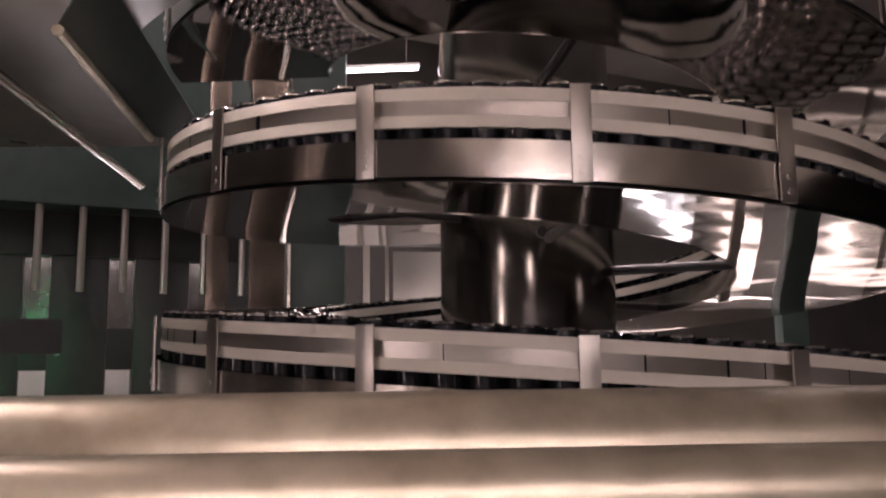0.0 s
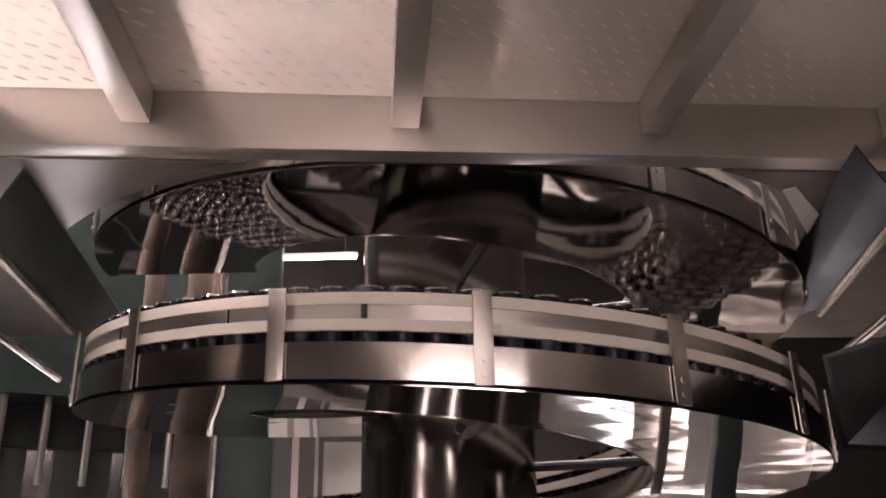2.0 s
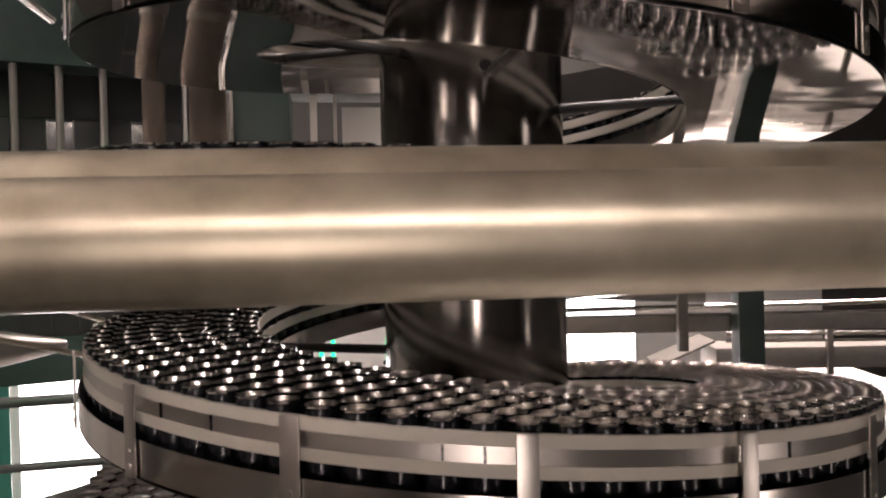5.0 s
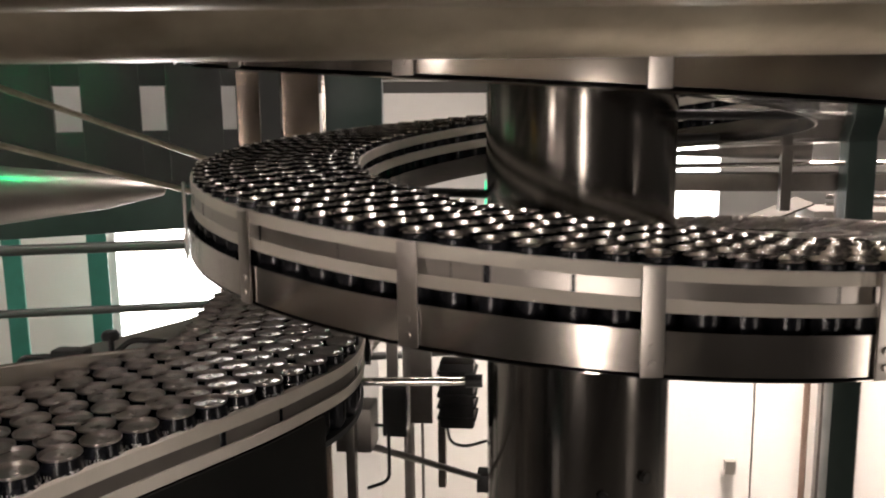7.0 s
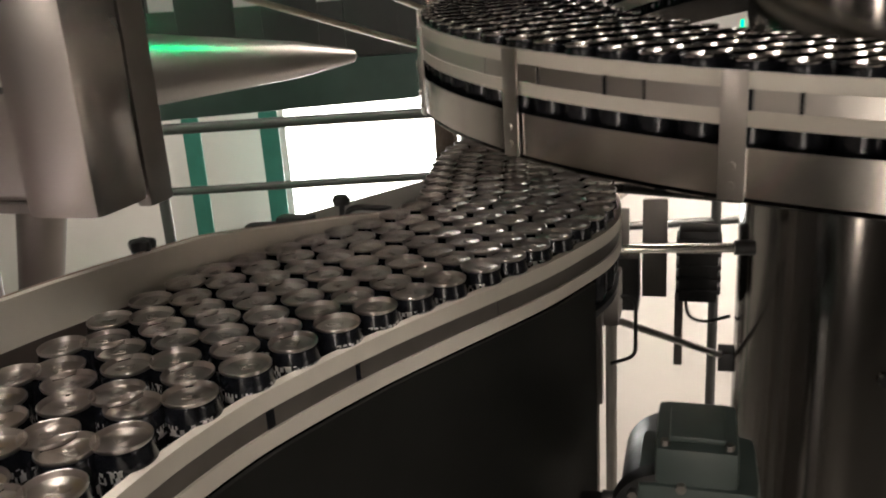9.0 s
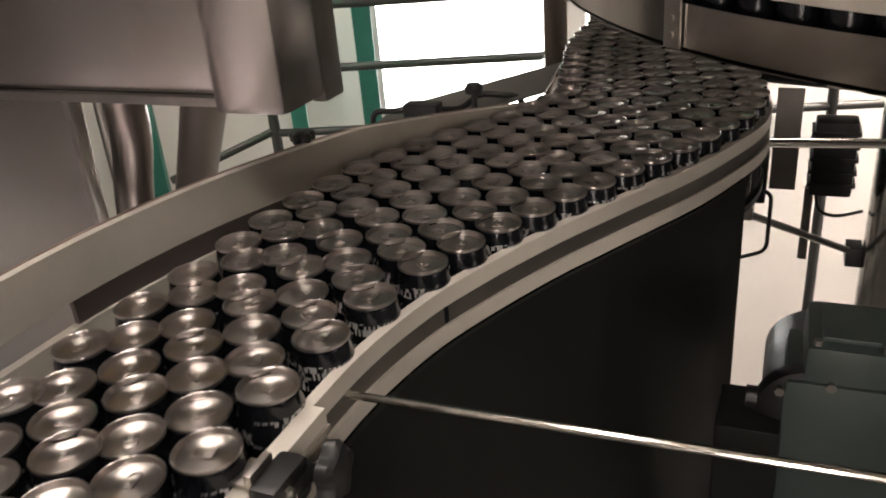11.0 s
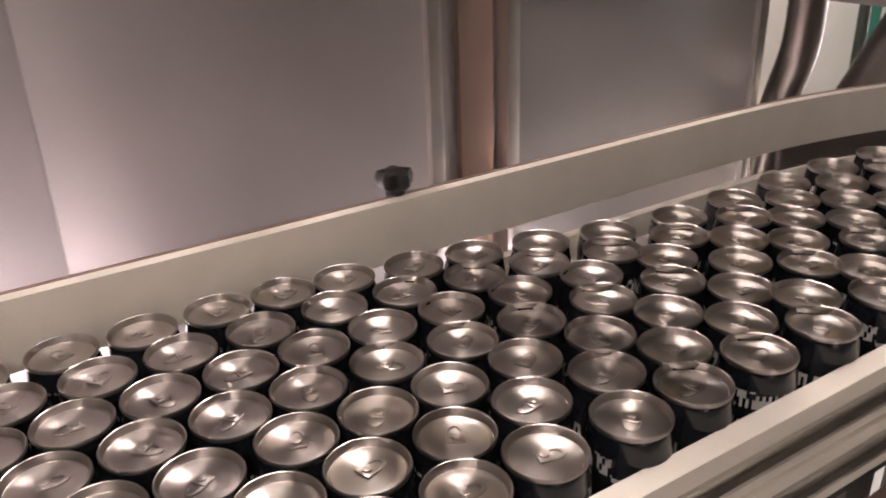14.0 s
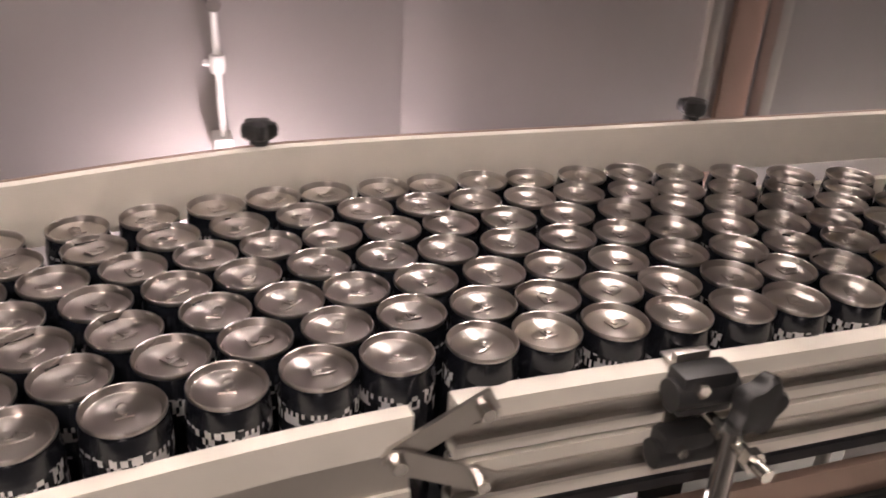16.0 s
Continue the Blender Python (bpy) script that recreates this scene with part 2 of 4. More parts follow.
def run_frames(line):
    out = []
    for i, p in enumerate(line):
        d = line[min(i + 1, len(line) - 1)] - line[max(i - 1, 0)]
        d.z = 0
        d.normalize()
        out.append((p, Vector((-d.y, d.x, 0)), d))     # left of the way that the cans go
    return out


RUNF = run_frames(RUN)


def crowd(y):
    """Share of the track's width that the cans take: they crowd to the near side past the bend, and the track narrows at its end."""
    return float(np.interp(-y, [0.95, 1.25, 1.66, 1.85, 2.0, 2.2, 2.38, 2.6, 3.2], [1.0, 0.71, 0.71, 0.88, 0.98, 1.0, 1.0, 0.92, 0.85]))


# the far rails follow the narrowing end
FARF = [(p + n * (0.3012 * (1 - crowd(min(p.y, -2.2))) * 1.3), n, d) for p, n, d in RUNF]


def between(y0, y1):
    return [f for f in RUNF if y1 <= f[0].y <= y0]


def sweep(frames, u0, u1, z0, z1):
    """A flat bar along the frames: from u0 to u1 to the left of the line, z0 to z1 above it."""
    return sweep_profile(frames, ((u0, z0), (u1, z0), (u1, z1), (u0, z1)))


def sweep_profile(frames, profile):
    """A bar of four corners along the frames."""
    bm = bmesh.new()
    rings = []
    for p, n, d in frames:
        rings.append([bm.verts.new(p + n * u + Vector((0, 0, z))) for u, z in profile])
    for a, b in zip(rings, rings[1:]):
        for k in range(4):
            bm.faces.new((a[k], a[(k + 1) % 4], b[(k + 1) % 4], b[k]))
    bm.faces.new(rings[0][::-1])
    bm.faces.new(rings[-1])
    return bm


def spiral_frames(a0, a1, step=3.0):
    n = max(2, int(abs(a1 - a0) / step))
    out = []
    for k in range(n + 1):
        phi = a0 + (a1 - a0) * k / n
        a = radians(phi)
        out.append((spiral_pt(phi, RC), Vector((-math.cos(a), -math.sin(a), 0)), Vector((-math.sin(a), math.cos(a), 0))))
    return out


# ---- setting ----
FLOOR = -2.4
DIRX, DIRN = Vector((math.cos(radians(30)), math.sin(radians(30)), 0)), Vector((-0.5, math.cos(radians(30)), 0))


def oblique(name, a0, a1, n0, n1, z0, z1, material, parent=None, label="", bev=0.0):
    """A box in the oblique building line: a along the back wall, n across it."""
    m = Matrix((( *DIRX[:2], 0, 0), (*DIRN[:2], 0, 0), (0, 0, 1, 0), (0, 0, 0, 1))).transposed()
    return part(name, box(a0, n0, z0, a1, n1, z1, m, bev), material, parent, label)


WN = 6.0                                     # the back wall's face, in n
structure = []
structure.append(part("floor", box(-11, -7, FLOOR - 0.1, 9, 13, FLOOR), CONCRETE))
structure.append(part("ceiling", box(-11, -7, 5.2, 9, 13, 5.3), CEIL))
structure.append(part("wall_south", box(-11, -7.2, FLOOR, 9, -7, 5.2), GREYWALL))
structure.append(part("wall_west", box(-11.2, -7, FLOOR, -11, 11, 5.2), GREYWALL))
structure.append(part("wall_east", box(9, -7, FLOOR, 9.2, 13, 5.2), GREYWALL))
# the back wall, with two openings to the daylight
WA0, WA1 = -0.95, 0.72                       # first opening along the wall
WB0, WB1 = 4.5, 5.7                          # second opening
for a0, a1, z0, z1 in ((-9, WA0, FLOOR, 5.2), (WA1, WB0, FLOOR, 5.2), (WB1, 9, FLOOR, 5.2), (WA0, WA1, FLOOR, -0.75), (WA0, WA1, 1.0, 5.2), (WB0, WB1, FLOOR, 0.1), (WB0, WB1, 1.15, 5.2)):
    structure.append(oblique("wall_north", a0, a1, WN, WN + 0.25, z0, min(z1, 1.75), WALLPAINT))
structure.append(oblique("wall_north", -9, 9, WN, WN + 0.25, 1.75, 5.2, GREYWALL))
structure.append(oblique("wall_north", 9.002, 15, WN, WN + 0.25, FLOOR, 5.2, GREYWALL))
structure.append(oblique("backdrop", -9, 9, WN + 2.2, WN + 2.25, FLOOR, 5.2, DAY))
for o in structure:
    tagged(o, kind="structure")
for a0, a1, z0, z1 in ((WA0, WA1, -0.75, 1.0), (WB0, WB1, 0.1, 1.15)):
    w = tagged(empty("window_1" if a0 < 0 else "window_2", "tall bright daylight window in a white wall", "window"), kind="structure")
    for b0, b1, y0, y1 in ((a0, a0 + 0.05, z0, z1), (a1 - 0.05, a1, z0, z1), (a0, a1, z0, z0 + 0.05), (a0, a1, z1 - 0.05, z1)):
        oblique("window_frame", b0, b1, WN - 0.02, WN + 0.1, y0, y1, PALEPAINT, w)

# green steel posts standing before the back wall
for a, n, wd in ((-1.66, 5.45, 0.13), (-1.05, 5.45, 0.15), (-2.9, 5.45, 0.13)):
    tagged(oblique("steel_post", a - wd / 2, a + wd / 2, n, n + 0.12, FLOOR, 5.2, GREENP, bev=0.008), "dark green painted steel post before a white wall", "post", "green posts")

# railing of bent pipe
railing = empty("guard_railing", "dark steel pipe guard railing with rounded corner", "railing")


def rail_pt(a, z):
    """A place on the railing's line, which runs nearer to the spiral towards its far end."""
    return ob_pt(a, NR - 0.24 * (a - A0), z)


def ob_pt(a, n, z):
    return DIRX * a + DIRN * n + Vector((0, 0, z))


A0, NR = -1.64, 2.6
part("top_rail", add_pipe(bmesh.new(), bend([rail_pt(A0, FLOOR), rail_pt(A0, 0.985), rail_pt(1.9, 0.985)], 0.07), 0.026), RAILST, railing)
part("middle_rail", tube(rail_pt(A0, 0.69), rail_pt(1.9, 0.69), 0.020), RAILST, railing)
part("bottom_rail", tube(rail_pt(A0, 0.385), rail_pt(1.9, 0.385), 0.020), RAILST, railing)
part("return_rail", tube(rail_pt(A0, 0.40), ob_pt(A0 - 0.52, NR - 0.1, 0.24), 0.020), RAILST, railing)
part("post", tube(rail_pt(0.9, FLOOR), rail_pt(0.9, 0.985), 0.024), RAILST, railing)

# ---- spiral conveyor ----
spiral = empty("spiral_conveyor", "stainless steel spiral conveyor round a central column", "conveyor")
SF = spiral_frames(PHI0, PHI1)
part("column", lathe([(0.219, FLOOR), (0.219, 5.2)], 72), COLUMN, spiral, "dark polished steel column")
for z, a in ((2.035, -82), (0.77, -48), (0.74, -76), (0.60, -55)):
    part("bolt", tube(spiral_pt(a, 0.217) * Vector((1, 1, 0)) + Vector((0, 0, z)), spiral_pt(a, 0.231) * Vector((1, 1, 0)) + Vector((0, 0, z)), 0.013, seg=10), BLACK, spiral)
part("outer_guide_strip", sweep(SF, -HW, -HW + 0.008, -0.020, 0.0), PLASTIC, spiral, "white plastic guide strip")
part("outer_guide_strip", sweep(SF, -HW, -HW + 0.008, -0.064, -0.045), PLASTIC, spiral, "white plastic guide strip")
part("guide_plate", sweep(SF, -HW + 0.002, -HW + 0.006, -0.045, -0.020), STEEL, spiral)
part("inner_guide_strip", sweep(SF, HW - 0.008, HW, -0.022, 0.0), PLASTIC, spiral, "white plastic guide strip")
part("inner_guide_strip", sweep(SF, HW - 0.008, HW, -0.064, -0.042), PLASTIC, spiral, "white plastic guide strip")
part("side_band", sweep(SF, -HW - 0.012, -HW - 0.009, -0.146, -0.086), BAND, spiral, "brushed steel side band")
part("inner_band", sweep(SF, HW + 0.009, HW + 0.012, -0.140, -0.086), BAND, spiral)
part("belt", sweep(SF, -HW - 0.008, HW + 0.008, -0.1365, -0.133), BELT, spiral, "dark modular belt")
part("pan", sweep_profile(SF, ((-HW - 0.0085, -0.154), (HW + 0.0085, -0.1390), (HW + 0.0085, -0.1375), (-HW - 0.0085, -0.152))), POLISH, spiral, "mirror-polished underside pan")
# upright clips that hold the guides to the side band
bm = box(-0.0155, -0.003, -0.150, 0.0155, 0.001, 0.003, bev=0.0012)
for z in (-0.108, -0.132):
    add_tube(bm, (0, -0.0065, z), (0, 0.0, z), 0.0055, seg=8)
first = part("clip", bm, STEEL, spiral)
n_clip = 0
for turn in range(-2, 3):
    for k in range(16):
        phi = -129.4 + 21.8 * (k - 5) + (0 if k < 12 else 6) + 360 * turn
        if not (PHI0 + 4 < phi < PHI1 - 8):
            continue
        ob = first if n_clip == 0 else new("clip", first.data)
        ob.parent = spiral
        p = spiral_pt(phi, RO + 0.0155)
        ob.matrix_basis = pose(p.x, p.y, p.z, 0, 0, phi + 90)
        n_clip += 1
# radial struts under the track
for k in range(24):
    phi = -450 + 60 * k + 12
    a, b = spiral_pt(phi, 0.21), spiral_pt(phi, 0.505)
    dz = Vector((0, 0, -0.12))
    if phi < PHI1 - 20:
        part("strut", tube(a + dz, b + dz, 0.012, seg=10), BLACK, spiral)

# ---- outfeed conveyor ----
outfeed = empty("outfeed_conveyor", "curved can conveyor with white plastic guide rails", "conveyor")
W2 = 0.180
part("belt", sweep(RUNF, -W2, W2, -0.135, -0.124), BELT, outfeed, "dark modular belt")
FARTOP = [(p - Vector((0, 0, 0.088 * min(1.0, max(0.0, (p.y + 0.95) / 0.62)))), n, d) for p, n, d in FARF]
part("far_guide_rail", sweep(FARTOP, -W2 - 0.016, -W2 - 0.004, -0.002, 0.060), PLASTIC, outfeed, "tall white plastic guide rail")
part("far_lower_rail", sweep(FARF, -W2 - 0.014, -W2 - 0.002, -0.062, -0.033), PLASTIC, outfeed, "white plastic guide rail")
for y in (-1.02, -1.31, -1.875, -2.415):
    f = min(RUNF, key=lambda q: abs(q[0].y - y))
    c = f[0] - f[1] * (W2 + 0.020)
    part("rail_hanger", tube((c.x, c.y, c.z - 0.16), (c.x, c.y, c.z + 0.05), 0.008, seg=12), CHROME, outfeed, "chrome hanger rod")
part("far_back_strip", sweep(FARTOP, -W2 - 0.019, -W2 - 0.016, 0.044, 0.0612), COPPER, outfeed, "pink toned rail backing")
part("far_backing_plate", sweep([f for f in FARTOP if -1.34 < f[0].y < -0.50], -W2 - 0.014, -W2 - 0.007, -0.034, -0.002), BACKING, outfeed, "dark steel backing below the rail")
part("far_side_plate", sweep(RUNF, -W2 - 0.035, -W2 - 0.028, -0.30, -0.15), STEEL, outfeed)
CURVE = between(0, -1.46)
for z0, z1 in ((-0.022, -0.001), (-0.066, -0.046)):
    part("near_guide_strip", sweep(CURVE, W2 - 0.008, W2 + 0.004, z0, z1), PLASTIC, outfeed, "white plastic guide strip")
part("near_guide_plate", sweep(CURVE, W2 - 0.006, W2, -0.046, -0.022), DARKST, outfeed)
STRAIGHT = between(-1.40, -2.345)
for z0, z1 in ((-0.016, 0.0), (-0.048, -0.036), (-0.066, -0.054), (-0.102, -0.088)):
    part("near_guide_strip", sweep(STRAIGHT, W2 - 0.002, W2 + 0.016, z0, z1), PLASTIC, outfeed, "cream plastic guide strip")
for z0, z1 in ((-0.036, -0.016), (-0.088, -0.066)):
    part("near_guide_channel", sweep(STRAIGHT, W2 + 0.002, W2 + 0.013, z0, z1), STEEL, outfeed, "steel guide channel")
    part("channel_lip", sweep(STRAIGHT, W2 + 0.010, W2 + 0.019, z1 - 0.004, z1), STEEL, outfeed)
    part("channel_lip", sweep(STRAIGHT, W2 + 0.010, W2 + 0.019, z0, z0 + 0.004), STEEL, outfeed)
part("chain_strip", sweep(STRAIGHT, W2 + 0.001, W2 + 0.006, -0.054, -0.048), BLACK, outfeed)
TAIL = between(-2.33, -3.3)
part("near_guide_rail", sweep(TAIL, W2 - 0.001, W2 + 0.012, -0.034, -0.004), PLASTIC, outfeed, "cream plastic guide strip")
part("near_guide_rail", sweep(TAIL, W2 - 0.001, W2 + 0.012, -0.10, -0.072), PLASTIC, outfeed, "cream plastic guide strip")
part("near_guide_plate", sweep(TAIL, W2 + 0.001, W2 + 0.008, -0.072, -0.034), STEEL, outfeed)
part("skirt_plate", sweep(between(-0.57, -1.47), W2 + 0.005, W2 + 0.011, -0.95, -0.068), DARKSIDE, outfeed, "dark smoked skirt plate")
part("skirt_plate", sweep(between(-1.45, -3.3), W2 + 0.030, W2 + 0.036, -0.95, -0.16), DARKSIDE, outfeed, "dark smoked skirt plate")
part("side_beam", sweep(STRAIGHT, W2 + 0.020, W2 + 0.029, -0.17, -0.125), COPPER, outfeed)
for p, n, d in RUNF[4::10]:
    part("leg", box(p.x - 0.03, p.y - 0.03, FLOOR, p.x + 0.03, p.y + 0.03, p.z - 0.14), DARKST, outfeed)


def frame_at(y):
    return min(RUNF, key=lambda f: abs(f[0].y - y))


def local(y):
    """Pose at the run: x across towards the near side, y along the cans' way, z up."""
    p, n, d = frame_at(y)
    return Matrix(((n.x, d.x, 0, p.x), (n.y, d.y, 0, p.y), (0, 0, 1, p.z), (0, 0, 0, 1)))


def knob(parent_name, at, m):
    k = empty(parent_name, "black plastic star knob on a guide rail clamp", "knob", group="rail clamps")
    k.matrix_basis = m @ Matrix.Translation(at)
    bm = bmesh.new()
    n = 40
    rings = []
    for z, s in ((0.0, 0.7), (0.004, 0.95), (0.012, 1.0), (0.017, 0.9), (0.019, 0.55)):
        rings.append([bm.verts.new(((0.017 + 0.003 * math.cos(5 * 2 * math.pi * i / n)) * s * math.cos(2 * math.pi * i / n),
                                    (0.017 + 0.003 * math.cos(5 * 2 * math.pi * i / n)) * s * math.sin(2 * math.pi * i / n), z)) for i in range(n)])
    for a, b in zip(rings, rings[1:]):
        for i in range(n):
            bm.faces.new((a[i], a[(i + 1) % n], b[(i + 1) % n], b[i]))
    bm.faces.new(rings[0][::-1])
    bm.faces.new(rings[-1])
    part("grip", bm, BLACK, k)
    part("stem", tube((0, 0, -0.060), (0, 0, 0.002), 0.006, seg=10), STEEL, k)
    part("collar", tube((0, 0, -0.012), (0, 0, -0.001), 0.010, seg=12), BLACK, k)
    return k


for x, y, z in ((-1.045, -0.930, 1.203), (-1.147, -1.883, 1.213), (-1.140, -2.406, 1.213)):
    knob("star_knob", (0, 0, 0), pose(x, y, z, 0, 0, 30 * y))


def star(r, depth, lobes=5):
    """A lobed hand knob about the x axis."""
    bm, n, rings = bmesh.new(), 50, []
    for x, k in ((0.0, 0.55), (0.2 * depth, 0.95), (0.7 * depth, 1.0), (0.93 * depth, 0.88), (depth, 0.5)):
        ring = []
        for i in range(n):
            a = 2 * math.pi * i / n
            q = r * k * (0.88 + 0.12 * math.cos(lobes * a))
            ring.append(bm.verts.new((x, q * math.cos(a), q * math.sin(a))))
        rings.append(ring)
    for a, b in zip(rings, rings[1:]):
        for i in range(n):
            bm.faces.new((a[i], a[(i + 1) % n], b[(i + 1) % n], b[i]))
    bm.faces.new(rings[0][::-1])
    bm.faces.new(rings[-1])
    return bm


def cross_clamp(y, rod_x, low, label):
    """Split clamp block on the near rails, with a bent rod and a hand knob."""
    c = empty("rail_clamp", label, "clamp", group="rail clamps")
    c.matrix_basis = pose(-0.943 + W2, y, ZRUN, 0, 0, 0)
    bm = box(0.016, -0.026, -0.026, 0.040, 0.022, 0.010, bev=0.006)
    add_tube(bm, (0.030, -0.030, -0.010), (0.030, 0.026, -0.010), 0.013, seg=16)
    part("clamp_body", bm, BLACK, c, "black plastic clamp block")
    bm = box(0.016, -0.030, -0.072, 0.038, 0.016, -0.046, bev=0.006)
    add_tube(bm, (0.028, -0.034, -0.066), (0.028, 0.020, -0.066), 0.012, seg=16)
    part("clamp_body", bm, BLACK, c, "black plastic clamp block")
    bm = box(0.010, -0.020, -0.060, 0.017, 0.010, 0.016, bev=0.0015)
    add_box(bm, -0.004, -0.020, 0.003, 0.017, 0.010, 0.0065, None, 0.001)
    part("tongue_plate", bm, STEEL, c, "bent steel tongue over the rail")
    k = star(0.027, 0.020)
    k.transform(pose(0.044, 0.030, -0.012, 0, 0, 8))
    part("hand_knob", k, BLACK, c, "black five-lobed hand knob")
    part("knob_stem", tube((0.020, 0.030, -0.012), (0.046, 0.030, -0.012), 0.005, seg=10), CHROME, c)
    part("rod", tube((0.008, 0.008, -0.033), (0.104, 0.008, -0.034), 0.0055, seg=14), CHROME, c, "chrome threaded rod")
    for x in (0.048, 0.082):
        part("nut", tube((x, 0.008, -0.0335), (x + 0.008, 0.008, -0.0335), 0.0095, seg=6), CHROME, c)
    part("upright_rod", add_pipe(bmesh.new(), bend([(rod_x, 0.008, -0.024), (rod_x, 0.008, low), (0.008, 0.008, low + 0.003)], 0.010), 0.0085, 16), SATIN, c, "bent satin steel rod")
    part("bolt", tube((0.036, -0.012, 0.000), (0.046, -0.012, 0.000), 0.006, seg=6), CHROME, c)
    part("bolt", tube((0.036, -0.016, -0.058), (0.044, -0.016, -0.058), 0.005, seg=6), CHROME, c)
    return c


cross_clamp(-1.51, 0.057, -0.120, "black rail clamp with chrome rod by the rail joint")
cross_clamp(-2.130, 0.062, -0.180, "black rail clamp with star knob and chrome rod")
# the joint of the two rails: two bolted plates that meet at a pivot
hinge = empty("rail_joint", "bolted steel hinge plates joining two guide rails", "bracket")
HX = -0.943 + W2 + 0.020
for y, z in ((-2.307, 1.150), (-2.306, 1.086)):
    p0, p1 = Vector((HX, -2.369, 1.117)), Vector((HX, y, z))
    d = (p1 - p0).normalized()
    w = Vector((0, -d.z, d.y)) * 0.0095
    bm = bmesh.new()
    p0, p1 = p0 - d * 0.008, p1 + d * 0.010
    off = 0.0 if z > 1.1 else 0.004
    ring = [[bm.verts.new(q + Vector((x + off, 0, 0))) for q in (p0 - w * 0.6, p0 + w * 0.6, p0.lerp(p1, 0.12) + w, p1 + w, p1 - w, p0.lerp(p1, 0.12) - w)] for x in (0.0, 0.0035)]
    bm.faces.new(ring[0][::-1])
    bm.faces.new(ring[1])
    for i in range(6):
        bm.faces.new((ring[0][i], ring[0][(i + 1) % 6], ring[1][(i + 1) % 6], ring[1][i]))
    part("hinge_plate", bm, STEEL, hinge)
for y, z in ((-2.369, 1.117), (-2.307, 1.150), (-2.306, 1.086)):
    part("bolt", tube((HX - 0.004, y, z), (HX + 0.016, y, z), 0.0065, 0.0055, seg=8), CHROME, hinge)
tie2 = tagged(part("tie_rod", tube((-0.745, -1.50, 0.991), (0.35, -1.49, 1.12), 0.004, seg=10), CHROME), "thin bright steel tie rod below the guide rail joint", "rod")
tie = tagged(part("tie_rod", tube((-0.755, -1.37, 1.125), (0.35, -1.34, 1.125), 0.004, seg=10), CHROME), "thin bright steel tie rod at the guide rail joint", "rod")

# ---- foreground pipes ----
pd = Vector((math.cos(0.143), math.sin(0.143), 0))
for y, z, r in ((-1.676, 1.662, 0.027), (-1.538, 1.670, 0.045)):
    c = Vector((0, y, z))
    pp = tagged(part("steel_pipe", tube(c - pd * 1.6, c + pd * 2.2, r, seg=48), PIPE), "weathered stainless steel process pipe", "pipe", "process pipes")
    if y < -1.5:
        m = Matrix.Translation(c) @ pose(-0.02, 0, 0, 0, 0, 8.2)
        bm = bmesh.new()
        for dx in (-0.004, 0.002):
            pts = [m @ Vector((dx + 0.0015 * math.sin(k * 1.7), -(r + 0.0002) * math.cos(radians(20 + 6 * k)), -(r + 0.0002) * math.sin(radians(20 + 6 * k)))) for k in range(9)]
            add_pipe(bm, pts, 0.0006, 6)
        part("scratch", bm, DARKST, pp, "dark scratch marks")

# ---- platform above ----
platform = empty("walkway_platform", "tread plate walkway on steel beams, seen from below", "platform")
platform.matrix_basis = pose(0, 0, 0, 0, 0, 5.5)
part("deck", box(-0.82, -3.4, 2.475, 2.5, -0.946, 2.485), TREAD, platform, "steel tread plate")
part("edge_beam", box(-0.82, -0.944, 2.375, 2.5, -0.90, 2.52, bev=0.004), STEEL, platform)
for x in (-0.573, -0.143, 0.275, 0.70, 1.13):
    part("rib", box(x - 0.023, -3.4, 2.415, x + 0.023, -0.946, 2.473, bev=0.003), STEEL, platform)
bm = bmesh.new()
sx, sy = 0.034, 0.034
for i in range(-23, 37):
    for j in range(0, 36):
        x, y = i * sx + (j % 2) * sx / 2, -0.975 - j * sy * 0.9
        an = 38 if i % 3 else 30
        m = pose(x, y, 2.475, 0, 0, an)
        v = [bm.verts.new(m @ Vector(q)) for q in ((-0.012, 0, 0), (0, -0.0035, 0), (0.012, 0, 0), (0, 0.0035, 0), (-0.004, 0, -0.0022), (0.004, 0, -0.0022))]
        for f in ((0, 1, 4), (1, 5, 4), (1, 2, 5), (2, 3, 5), (3, 4, 5), (3, 0, 4)):
            bm.faces.new([v[q] for q in f])
tagged(part("tread_pattern", bm, TREAD, platform, smooth=False), kind="stuff")


def slab(name, pts, thick, material, parent):
    bm = bmesh.new()
    pts = [Vector(p) for p in pts]
    n = (pts[1] - pts[0]).cross(pts[2] - pts[0]).normalized() * thick
    a = [bm.verts.new(p) for p in pts]
    b = [bm.verts.new(p + n) for p in pts]
    bm.faces.new(a)
    bm.faces.new(b[::-1])
    for i in range(len(pts)):
        j = (i + 1) % len(pts)
        bm.faces.new((a[j], a[i], b[i], b[j]))
    return part(name, bm, material, parent)


